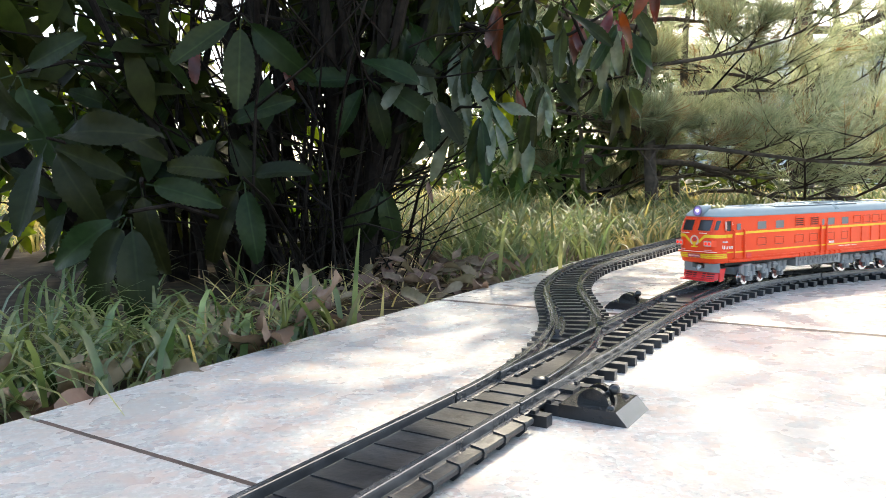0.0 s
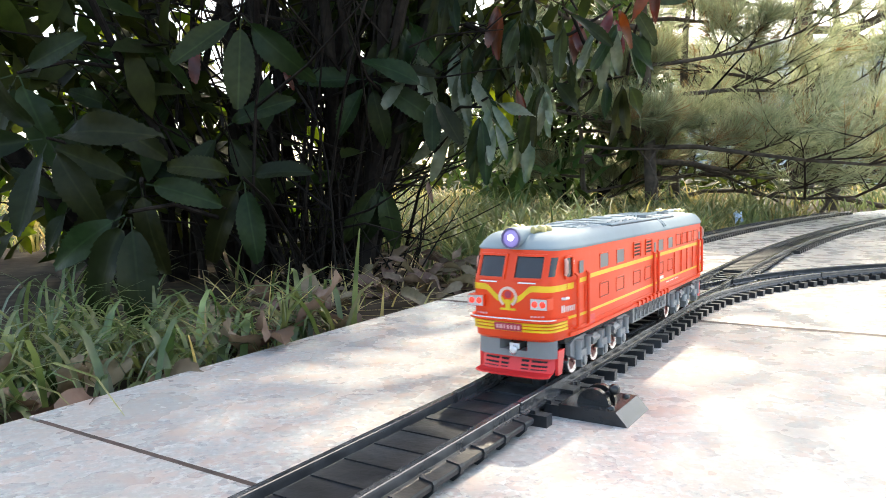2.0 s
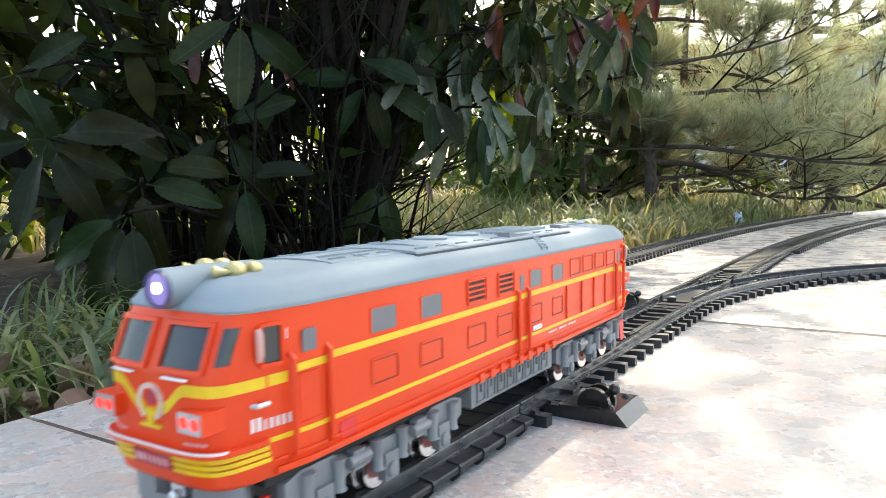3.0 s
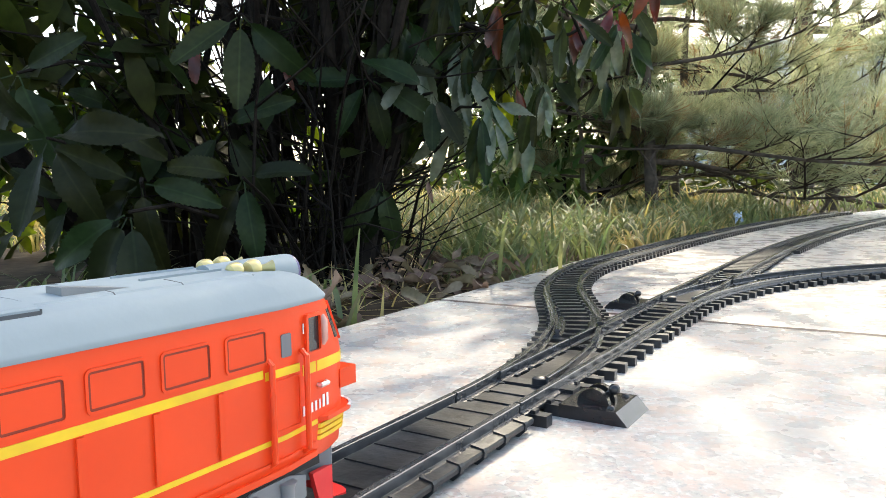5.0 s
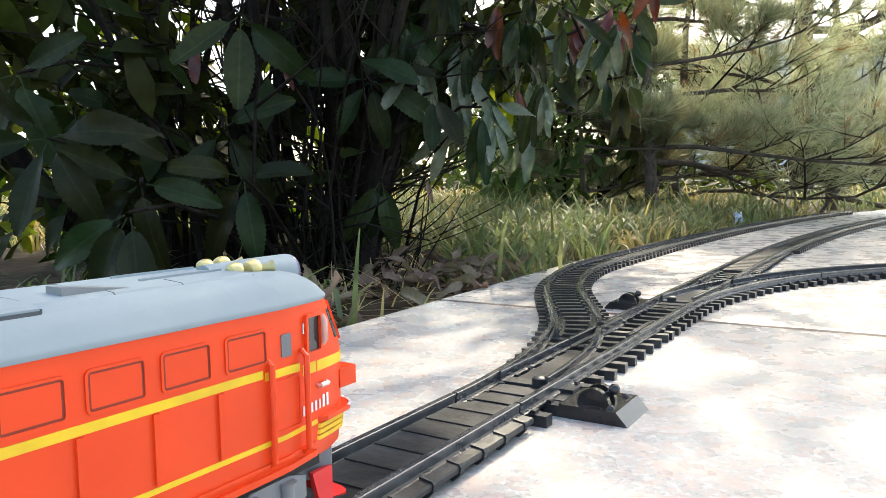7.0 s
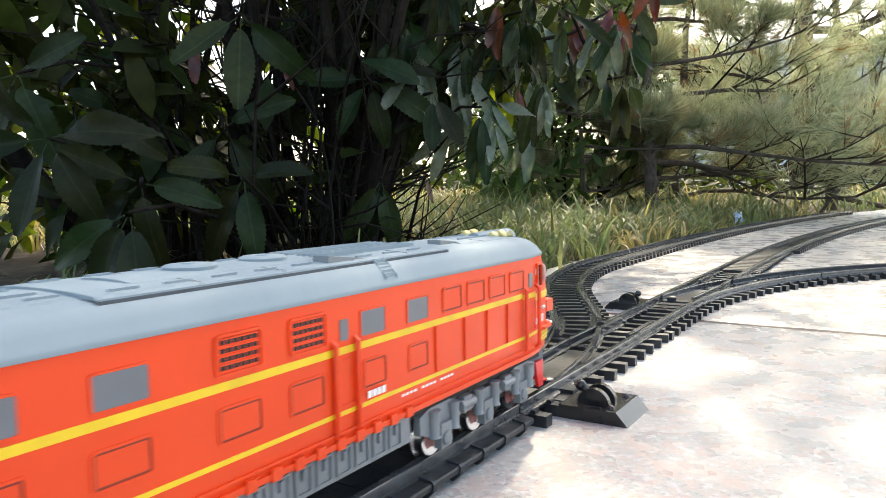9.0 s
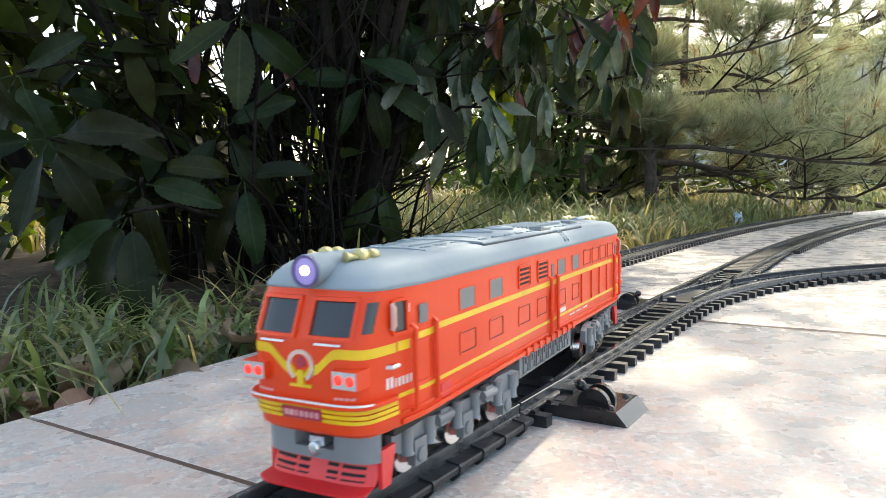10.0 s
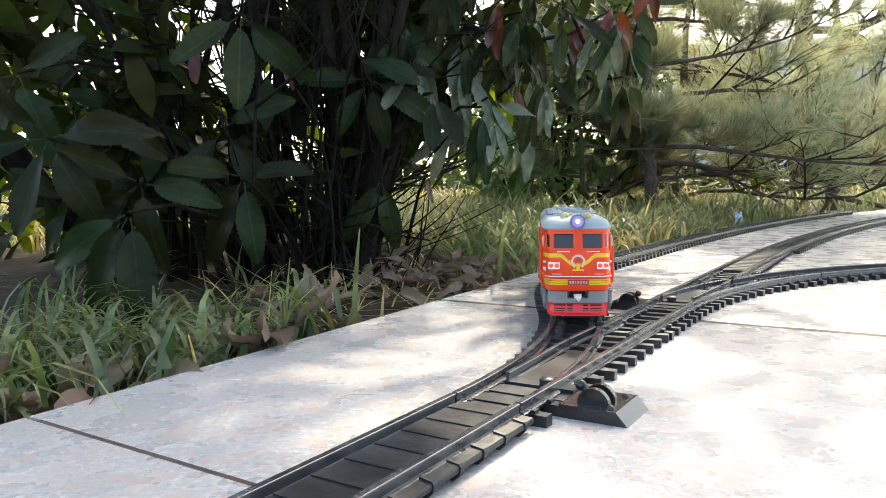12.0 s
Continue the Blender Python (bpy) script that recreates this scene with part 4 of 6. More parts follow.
        for x0, x1 in ((-10.2, -9.3), (-9.3, 9.3), (9.3, 10.2)):
            for v in box(bm, x0, x1, y - 0.1, y + 0.06, 1.70, 1.82) + box(bm, x0, x1, y - 0.1, y + 0.03, 1.95, 2.0):
                v.co.y -= y * (1 - taper(v.co.x))
        side_part("sill", bm, ORANGE, bevel=0.02)
        for k in range(9):
            bm = bmesh.new()
            box(bm, -2.6 + k * 0.62, -2.35 + k * 0.62, y, y + 0.10, 1.66, 1.90)
            side_part("sill_lug", bm, ORANGE, bevel=0.02)
        for a, b in ((6.39, 7.32), (4.41, 5.34), (-1.67, -0.82), (-3.44, -2.58)):
            bm = bmesh.new()
            a, b = span(a, b)
            rounded_plate(bm, a, b, 3.91, 4.45, y - 0.01, 0.02, 0.05)
            w = side_part("side_window", bm, WINDOW_GREY, "flat dark grey window")
            bm = bmesh.new()
            rounded_plate(bm, a - 0.04, b + 0.04, 3.87, 4.49, y - 0.01, 0.028, 0.07, 0.04)
            part("frame", bm, ORANGE, w)
        for a, b in ((2.08, 3.09), (0.33, 1.32)):
            a, b = span(a, b)
            bm = bmesh.new()
            rounded_plate(bm, a, b, 3.93, 4.60, y - 0.01, 0.014, 0.08)
            v = side_part("grille", bm, ORANGE, "orange grille with rows of dark slots")
            bm = bmesh.new()
            rounded_plate(bm, a - 0.04, b + 0.04, 3.89, 4.64, y - 0.01, 0.05, 0.1, 0.05)
            part("frame", bm, ORANGE, v)
            # rows of thin dark boxes paint the shade inside the grille's openings
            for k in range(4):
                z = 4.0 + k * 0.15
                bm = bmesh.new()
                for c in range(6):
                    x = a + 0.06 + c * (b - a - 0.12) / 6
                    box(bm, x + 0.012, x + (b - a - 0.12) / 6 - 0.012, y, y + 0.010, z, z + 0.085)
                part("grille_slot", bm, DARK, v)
                bm = bmesh.new()
                box(bm, a + 0.04, b - 0.04, y, y + 0.04, z + 0.088, z + 0.115)
                part("slat", bm, ORANGE, v)
        # sunken-looking panels with raised rims; dark strips inside paint the recess shade
        for a, b, z0, z1 in ((6.32, 7.37, 2.69, 3.34), (4.38, 5.43, 2.69, 3.34), (2.08, 3.13, 2.69, 3.36), (0.38, 1.40, 2.69, 3.38), (-1.72, -0.84, 2.69, 3.38),
                             (-3.44, -2.56, 2.69, 3.38), (-5.10, -4.12, 3.89, 4.57), (-6.36, -5.36, 3.89, 4.57), (-7.61, -6.61, 3.89, 4.57), (-8.88, -7.89, 3.89, 4.57)):
            a, b = span(a, b)
            bm = bmesh.new()
            rounded_plate(bm, a, b, z0, z1, y - 0.01, 0.035, 0.1, 0.045)
            rounded_plate(bm, a + 0.045, b - 0.045, z0 + 0.045, z1 - 0.045, y - 0.01, 0.016, 0.06)
            pn = side_part("panel", bm, ORANGE)
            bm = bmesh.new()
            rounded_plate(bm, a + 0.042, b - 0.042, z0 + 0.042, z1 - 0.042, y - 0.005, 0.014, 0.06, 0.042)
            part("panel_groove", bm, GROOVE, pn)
        bm = bmesh.new()
        for x in (-3.80, -5.23, -6.48, -7.75):
            box(bm, fl(x) - 0.06, fl(x) + 0.06, y - 0.02, y + 0.05, 2.46, 3.62)
        side_part("rib", bm, ORANGE, bevel=0.02)
        # doors with posts
        for c, wide in ((9.30, 0.52), (-9.36, 0.46), (-0.25, 0.36)):
            c = fl(c)
            for s in (-1, 1):
                bm = bmesh.new()
                tube(bm, [(c + s * wide, y - 0.05, 1.92), (c + s * wide, y + 0.085, 2.0), (c + s * wide, y + 0.085, 3.88), (c + s * wide, y - 0.05, 3.96)], 0.062, 8)
                side_part("hand_post", bm, ORANGE, smooth=True)
            bm = bmesh.new()
            rounded_plate(bm, c - 0.34, c + 0.34, 2.52, 3.52, y - 0.01, 0.03, 0.05, 0.03)
            d = side_part("door", bm, ORANGE)
            ws = 0.20 if wide > 0.5 else 0.13
            bm = bmesh.new()
            rounded_plate(bm, c - ws, c + ws, 3.93, 4.38, y - 0.005, 0.02, 0.04)
            part("door_window", bm, WINDOW_GREY, d, "dark grey door window")
        # cab side windows with deep frames
        for s in (-1, 1):
            c = s * 10.22
            bm = bmesh.new()
            rounded_plate(bm, c - 0.22, c + 0.22, 3.86, 4.58, y - 0.06, 0.075, 0.05)
            swing = pose(c * CM, y * taper(c) * CM, 0, 0, 0, -8.5 * s) @ pose(-c * CM, -y * CM, 0)
            cw = side_part("cab_window", bm, GLASS_DARK, "dark cab side window")
            cw.matrix_basis = m @ swing
            bm = bmesh.new()
            rounded_plate(bm, c - 0.28, c + 0.28, 3.80, 4.64, y - 0.08, 0.15, 0.08, 0.07)
            part("frame", bm, ORANGE, cw)
            bm = bmesh.new()
            tube(bm, [(c + s * 0.30, y + 0.05, 3.95), (c + s * 0.30, y + 0.10, 4.05), (c + s * 0.30, y + 0.10, 4.45), (c + s * 0.30, y + 0.05, 4.55)], [0.05, 0.075, 0.075, 0.05], 10)
            side_part("wind_deflector", bm, DEFLECTOR, smooth=True).matrix_basis = m @ swing
        # print: two short rows of bars
        bm = bmesh.new()
        for k in range(4):
            box(bm, fl(-1.2) - 0.14 + 0.17 * k - 0.25, fl(-1.2) - 0.01 + 0.17 * k - 0.25, y + 0.045, y + 0.055, 2.50, 2.66)
        for k in range(14):
            if k not in (4, 9):
                box(bm, -4.6 + k * 0.17, -4.48 + k * 0.17, y + 0.001, y + 0.008, 2.18, 2.24)
        side_part("print_bars", bm, WHITE, "white print on the side")
        bm = bmesh.new()
        rounded_plate(bm, fl(8.2) - 0.26, fl(8.2) + 0.26, BODY_W, 2.22, y - 0.01, 0.03, 0.03)
        side_part("builder_plate", bm, RED, "small red plate")
        # side end lettering
        for text, at in (("II", -9.95), ("I", 9.86)):
            word(text, 0.30, WHITE, loco, m @ pose(fl(at) * CM, (y * taper(at) + 0.02) * CM, 4.36 * CM, 90, 0, 180), "white serif letters")

    # under frame: tank box with ribs
    bm = bmesh.new()
    box(bm, -2.75, 2.75, -1.74, 1.74, 0.92, 1.70)
    tank = part("equipment_box", bm, GREY, loco, "grey ribbed equipment box", bevel=0.05)
    for s in (-1, 1):
        for k in range(8):
            x = -2.35 + k * 0.62
            bm = bmesh.new()
            rounded_plate(bm, x, x + 0.48, 0.99, 1.60, 1.73, 0.06, 0.04, 0.05)
            box(bm, x + 0.2, x + 0.28, 1.73, 1.81, 1.30, 1.52)
            o = part("box_panel", bm, GREY, tank)
            o.matrix_basis = pose(0, 0, 0, 0, 0, 0 if s > 0 else 180)
    bm = bmesh.new()
    box(bm, -10.4, 10.4, -1.66, 1.66, 1.45, 1.70)
    part("under_frame", bm, DARK, loco, "dark under frame")

    # bogies
    bogies = []
    for c in (6.6, -6.6):
        bm = bmesh.new()
        box(bm, -3.0, 3.0, -1.0, 1.0, 0.75, 1.25)
        bogie = part("bogie", bm, GREY, loco, "grey three-axle bogie", bevel=0.05)
        bogie.matrix_basis = pose(c * CM, 0, 0)
        for s in (-1, 1):
            bm = bmesh.new()
            prof = [(-3.35, 0.92), (-2.9, 0.72), (-1.75, 0.72), (-1.45, 0.92), (-0.6, 0.92), (-0.35, 0.75), (0.35, 0.75), (0.6, 0.92), (1.45, 0.92), (1.75, 0.72),
                    (2.9, 0.72), (3.35, 0.92), (3.35, 1.36), (2.9, 1.5), (1.9, 1.5), (1.5, 1.30), (-1.5, 1.30), (-1.9, 1.5), (-2.9, 1.5), (-3.35, 1.36)]
            y0, y1 = sorted((s * 1.50, s * 1.70))
            loft(bm, [[(x, yy, z) for x, z in prof] for yy in (y0, y1)])
            part("side_frame", bm, GREY, bogie, bevel=0.03)
            for x in (-2.3, 0.0, 2.3):
                bm = bmesh.new()
                ya, yb = sorted((s * 1.58, s * 1.82))
                box(bm, x - 0.26, x + 0.26, ya, yb, 0.32, 0.98)
                tube(bm, [(x, s * 1.78, 0.56), (x, s * 1.88, 0.56), (x, s * 1.90, 0.56)], [0.2, 0.19, 0.12], 12)
                part("axle_box", bm, GREY, bogie, bevel=0.03)
                for dx in (-0.48, 0.48):
                    bm = bmesh.new()
                    r = 0.15
                    tube(bm, [(x + dx, s * 1.74, 0.70), (x + dx, s * 1.74, 0.75), (x + dx, s * 1.74, 1.3), (x + dx, s * 1.74, 1.42)], [r * 1.25, r, r, r * 1.3], 10)
                    part("spring", bm, GREY, bogie, smooth=True)
            for x in (-1.2, 1.2):
                bm = bmesh.new()
                ya, yb = sorted((s * 1.62, s * 1.84))
                box(bm, x - 0.2, x + 0.2, ya, yb, 0.98, 1.42)
                tube(bm, [(x - 0.35, s * 1.80, 1.2), (x + 0.35, s * 1.80, 1.2)], 0.13, 10)
                part("damper", bm, GREY, bogie, bevel=0.03)
        wheelsets = []
        for x in (-2.3, 0.0, 2.3):
            bm = bmesh.new()
            tube(bm, [(0, -1.3, 0), (0, 1.3, 0)], 0.12, 8)
            for s in (-1, 1):
                tube(bm, [(0, s * (HALF + 0.10), 0), (0, s * (HALF + 0.12), 0), (0, s * (HALF - 0.13), 0), (0, s * (HALF - 0.14), 0), (0, s * (HALF - 0.24), 0)],
                     [0.46, 0.51, 0.53, 0.64, 0.60], 28)
            ws = part("wheelset", bm, CHROME, bogie, "chrome-rimmed wheels with dull red centres", smooth=True)
            for s in (-1, 1):
                bm = bmesh.new()
                tube(bm, [(0, s * (HALF + 0.09), 0), (0, s * (HALF + 0.115), 0)], [0.40, 0.38], 20)
                tube(bm, [(0, s * (HALF + 0.115), 0), (0, s * (HALF + 0.17), 0)], [0.13, 0.10], 10)
                for k in range(5):
                    a = 2 * math.pi * k / 5
                    tube(bm, [(0.25 * math.cos(a), s * (HALF + 0.11), 0.25 * math.sin(a)), (0.25 * math.cos(a), s * (HALF + 0.13), 0.25 * math.sin(a))], 0.06, 8)
                geo = part("wheel_centre_tmp", bm, WHEEL_RED)
                # the dull red centres are a second material of the wheelset mesh
                joined = bmesh.new()
                joined.from_mesh(ws.data)
                n0 = len(joined.faces)
                joined.from_mesh(geo.data)
                joined.faces.ensure_lookup_table()
                for f in joined.faces[n0:]:
                    f.material_index = 1
                joined.to_mesh(ws.data)
                joined.free()
                if len(ws.data.materials) < 2:
                    ws.data.materials.append(WHEEL_RED)
                dead = geo.data
                bpy.data.objects.remove(geo)
                bpy.data.meshes.remove(dead)
            ws.matrix_basis = pose(x * CM, 0, 0.53 * CM)
            wheelsets.append((ws, x))
        bogies.append((bogie, c, wheelsets))
    return loco, bogies


LOCO, BOGIES = build_locomotive()

# ---- plants ----
def leaf_shape(length, width, teeth=9, droop=0.25, fold=0.22, wave=0.0, stalk=0.12, seed=0):
    """Vertices and faces of one leaf along +x, upper face +z, with a toothed edge and a folded midrib."""
    rng = random.Random(seed)
    n = teeth * 2
    vs, fs = [], []
    for i in range(n + 1):
        t = i / n
        w = width * 0.5 * (math.sin(math.pi * min(1, t * 0.93 + 0.03) ** 0.85) ** 0.8) * (0.75 + 0.35 * t)
        if i in (0, n):
            w = width * 0.02
        elif i % 2:
            w *= 1.06
        else:
            w *= 0.95
        x = length * (stalk + (1 - stalk) * t)
        z = -droop * length * t * t
        ww = wave * width * math.sin(7 * t + seed)
        for s in (-1, -0.5, 0, 0.5, 1):
            dx = length * 0.02 * (1 if i % 2 else 0) * abs(s)
            vs.append((x + dx, s * w, z + fold * abs(s) * w + ww * s + rng.uniform(-1, 1) * 0.01 * width))
    for i in range(n):
        for k in range(4):
            a = i * 5 + k
            fs.append((a, a + 5, a + 6, a + 1))
    r = width * 0.02
    b = len(vs)
    vs += [(0, -r, 0), (0, r, 0), (length * stalk, r, 0.0), (length * stalk, -r, 0.0)]
    fs.append((b, b + 3, b + 2, b + 1))
    return vs, fs


def simple_leaf(length, width, droop=0.2, fold=0.25):
    vs = [(0, 0, 0)]
    for t, w in ((0.3, 0.75), (0.6, 1.0), (0.85, 0.6)):
        z = -droop * length * t * t
        vs += [(length * t, -w * width / 2, z + fold * w * width / 2), (length * t, 0, z), (length * t, w * width / 2, z + fold * w * width / 2)]
    vs.append((length, 0, -droop * length))
    fs = [(0, 1, 2), (0, 2, 3), (1, 4, 5, 2), (2, 5, 6, 3), (4, 7, 8, 5), (5, 8, 9, 6), (7, 10, 8), (8, 10, 9)]
    return vs, fs


def mesh_cm(name, vs, fs, mat, smooth=True):
    me = bpy.data.meshes.new(name)
    me.from_pydata([tuple(c * CM for c in v) for v in vs] if not isinstance(vs, np.ndarray) else (vs * CM).tolist(), [], fs)
    me.materials.append(mat)
    if smooth:
        me.polygons.foreach_set("use_smooth", [True] * len(me.polygons))
    me.update()
    return me


def facing(direction, up):
    """A turn whose x runs along direction, with z as near to up as can be."""
    x = Vector(direction).normalized()
    y = Vector(up).cross(x)
    if y.length < 1e-4:
        y = x.orthogonal()
    y.normalize()
    return Matrix((x, y, x.cross(y))).transposed()


class Heap:
    """Many copies of small shapes gathered into one mesh."""

    def __init__(self):
        self.vs, self.fs, self.n = [], [], 0

    def add(self, shape, place, turn, size=1.0):
        vs = (np.array(shape[0]) * size) @ np.array(turn).T + np.array(place)
        self.vs.append(vs)
        self.fs += [tuple(i + self.n for i in f) for f in shape[1]]
        self.n += len(vs)

    def mesh(self, name, mat, smooth=True):
        return mesh_cm(name, np.vstack(self.vs), self.fs, mat, smooth)


def strip(points, widths, across):
    """A blade: a strip along points, folded a little along its middle."""
    vs, fs = [], []
    a = Vector(across).normalized()
    for p, w in zip(points, widths):
        p = Vector(p)
        vs += [tuple(p - a * w / 2), tuple(p + Vector((0, 0, -0.12 * w))), tuple(p + a * w / 2)]
    for i in range(len(points) - 1):
        for k in (0, 1):
            q = i * 3 + k
            fs.append((q, q + 1, q + 4, q + 3))
    return vs, fs


def grass_blade(rng, length, width, lean):
    """One arching blade from the origin; lean: how far over it bends."""
    az = rng.uniform(0, 2 * math.pi)
    d = Vector((math.cos(az), math.sin(az), 0))
    pts, ws = [], []
    n = 6
    p = Vector((0, 0, 0))
    pitch = radians(rng.uniform(62, 88))
    for i in range(n + 1):
        t = i / n
        pts.append(p.copy())
        ws.append(width * (0.75 + 0.5 * t if t < 0.4 else 0.95) * (1 - max(0, t - 0.45) / 0.58) + 0.02)
        p = p + (d * math.cos(pitch) + Vector((0, 0, 1)) * math.sin(pitch)) * (length / n)
        pitch -= lean * rng.uniform(0.7, 1.3) / n * (0.5 + 1.6 * t)
    return strip(pts, ws, d.cross(Vector((0, 0, 1))))


IDENT = Matrix.Identity(3)


def build_grass():
    rng = random.Random(5)
    near, far, dry = Heap(), Heap(), Heap()

    def tuft(heap, x, y, count, length, width, lean, spread):
        z = ground_height(x, y) - 0.3
        for _ in range(count):
            sh = grass_blade(rng, length * rng.uniform(0.55, 1.15), width * rng.uniform(0.7, 1.25), lean * rng.uniform(0.6, 1.4))
            bx, by = x + rng.gauss(0, spread), y + rng.gauss(0, spread)
            # no blade grows through the paving
            if by < 66 and any((bx + vx - EDGE_X) * math.sin(EDGE_A) - (by + vy - EDGE_Y) * math.cos(EDGE_A) > -0.4 and z + vz < 0.4 for vx, vy, vz in sh[0]):
                continue
            heap.add(sh, (bx, by, z), IDENT)
    # beside the paving in the foreground
    for _ in range(84):
        u, w = rng.uniform(-26, 19), -rng.uniform(1.8, 15)
        x, y = paved(u, w)
        if x > -9 and y > 46:
            continue
        tuft(near, x, y, 12, rng.uniform(4.6, 8.2), 0.31, 3.0, 1.1)
    for _ in range(20):
        x, y = paved(rng.uniform(-26, 16), -rng.uniform(14, 26))
        tuft(near, x, y, 10, rng.uniform(5.0, 8.5), 0.33, 2.4, 1.3)
    # open grass behind the bush
    for _ in range(150):
        x, y = rng.uniform(-150, 4), rng.uniform(118, 210)
        tuft(far if rng.random() < 0.93 else dry, x, y, 13, rng.uniform(6, 12), 0.45, 1.8, 3.0)
    # in the shade under the bush, sparser
    for _ in range(9):
        x, y = paved(rng.uniform(5, 45), -rng.uniform(12, 40))
        tuft(near, x, y, 10, 7, 0.26, 1.6, 1.0)
    # a few long blades that lean over the edge of the paving
    for _ in range(24):
        x, y = paved(rng.uniform(-22, 22), -rng.uniform(0.6, 4))
        tuft(near, x, y, 3, 9.0, 0.36, 3.0, 0.6)
    # the lawn beyond
    for _ in range(560):
        u = rng.uniform(44, 190)
        w = -rng.uniform(1.2, 95)
        x, y = paved(u, w)
        if (y < 70 and x < 6) or (x < 0 and y < 112):
            continue
        tuft(far if rng.random() < 0.8 else dry, x, y, 17, rng.uniform(6.5, 12.5), 0.4, 1.9, 1.8)
    for _ in range(420):
        x, y = rng.uniform(-160, 260), rng.uniform(140, 420)
        if inside(x, y) > -4:
            continue
        tuft(dry if rng.random() < 0.35 else far, x, y, 13, rng.uniform(8, 15), 0.6, 1.7, 4.0)
    for heap, mat, name, label in ((near, GRASS_NEAR, "grass", "dark green arching grass blades along the paving"),
                                   (far, GRASS, "lawn_grass", "long green grass growing beyond the bush"),
                                   (dry, GRASS_DRY, "dry_grass", "straw-yellow dry grass in the sun")):
        tagged(new(name, heap.mesh(name, mat)), label, "grass", kind="stuff")
    # single stalks that stand up against the dark bush
    for x, y, h, w, mat in ((-5.7, 43.8, 7.4, 0.38, GRASS_NEAR), (-9.4, 41.2, 6.0, 0.22, GRASS), (-4.2, 46.5, 3.4, 0.26, GRASS_DRY), (-10.6, 42.0, 5.0, 0.10, GRASS_DRY)):
        pts = [(0.55 * (t ** 1.5) * (h / 7), 0, h * t) for t in (0, 0.25, 0.5, 0.75, 1.0)]
        vs, fs = strip(pts, [w * 1.1, w, w * 0.85, w * 0.6, w * 0.2], (1, 0.3, 0))
        ob = new("grass_stalk", mesh_cm("grass_stalk", vs, fs, mat))
        ob.matrix_basis = pose(x * CM, y * CM, (ground_height(x, y) - 0.2) * CM)
        tagged(ob, "single upright grass stalk at the paving's edge", "grass stalk", "grass stalks")


def build_litter():
    rng = random.Random(11)
    shapes = [mesh_cm("dead_leaf", *leaf_shape(6.0, 2.6, 8, droop=rng.uniform(-0.35, 0.5), fold=rng.uniform(0.2, 0.7), wave=rng.uniform(0.0, 0.25), seed=k), LEAF_DEAD)
              for k in range(6)]

    def drop(x, y, lift, size, steep=25):
        ob = new("dead_leaf", rng.choice(shapes))
        ob.matrix_basis = pose(x * CM, y * CM, (ground_height(x, y) + lift) * CM, rng.uniform(-steep, steep) * 1.6, rng.uniform(-steep, steep), rng.uniform(0, 360)) @ Matrix.Scale(size, 4)
        tagged(ob, "curled brown dead leaf lying on the bed", "dead leaf", "dead leaves")
    for _ in range(26):
        x, y = paved(rng.uniform(-24, 20), -rng.uniform(1.5, 10))
        drop(x, y, rng.uniform(0.4, 1.3), rng.uniform(0.5, 0.85))
    for k in range(13):
        x, y = paved(-17 + 2.6 * k + rng.uniform(-0.8, 0.8), -rng.uniform(1.6, 4.5))
        drop(x, y, rng.uniform(1.0, 2.0), rng.uniform(0.75, 1.0), 30)
    for _ in range(70):
        x, y = paved(rng.uniform(16, 50), -rng.uniform(1.0, 20))
        drop(x, y, rng.uniform(0.3, 1.6), rng.uniform(0.35, 0.65), 26)
    for _ in range(60):
        x, y = paved(rng.uniform(38, 62), -rng.uniform(1.5, 18))
        drop(x, y, rng.uniform(0.3, 2.0), rng.uniform(0.3, 0.55), 28)
    # withered pieces hanging beside the stems
    twigs = Heap()
    for _ in range(260):
        x, y = paved(rng.uniform(10, 62), -rng.uniform(1.0, 26))
        a, e = rng.uniform(0, 6.28), rng.uniform(-0.15, 0.6)
        ln = rng.uniform(2, 7)
        d = Vector((math.cos(a) * math.cos(e), math.sin(a) * math.cos(e), math.sin(e)))
        p = Vector((x, y, ground_height(x, y) + rng.uniform(0.1, 0.8)))
        vs, fs = strip([p, p + d * ln * 0.5 + Vector((0, 0, 0.2)), p + d * ln], [0.16, 0.13, 0.05], d.cross(Vector((0, 0, 1))))
        twigs.add((vs, fs), (0, 0, 0), IDENT)
    tagged(new("twig_litter", twigs.mesh("twig_litter", GRASS_DRY)), "dry twigs and straw lying on the soil", "litter", kind="stuff")


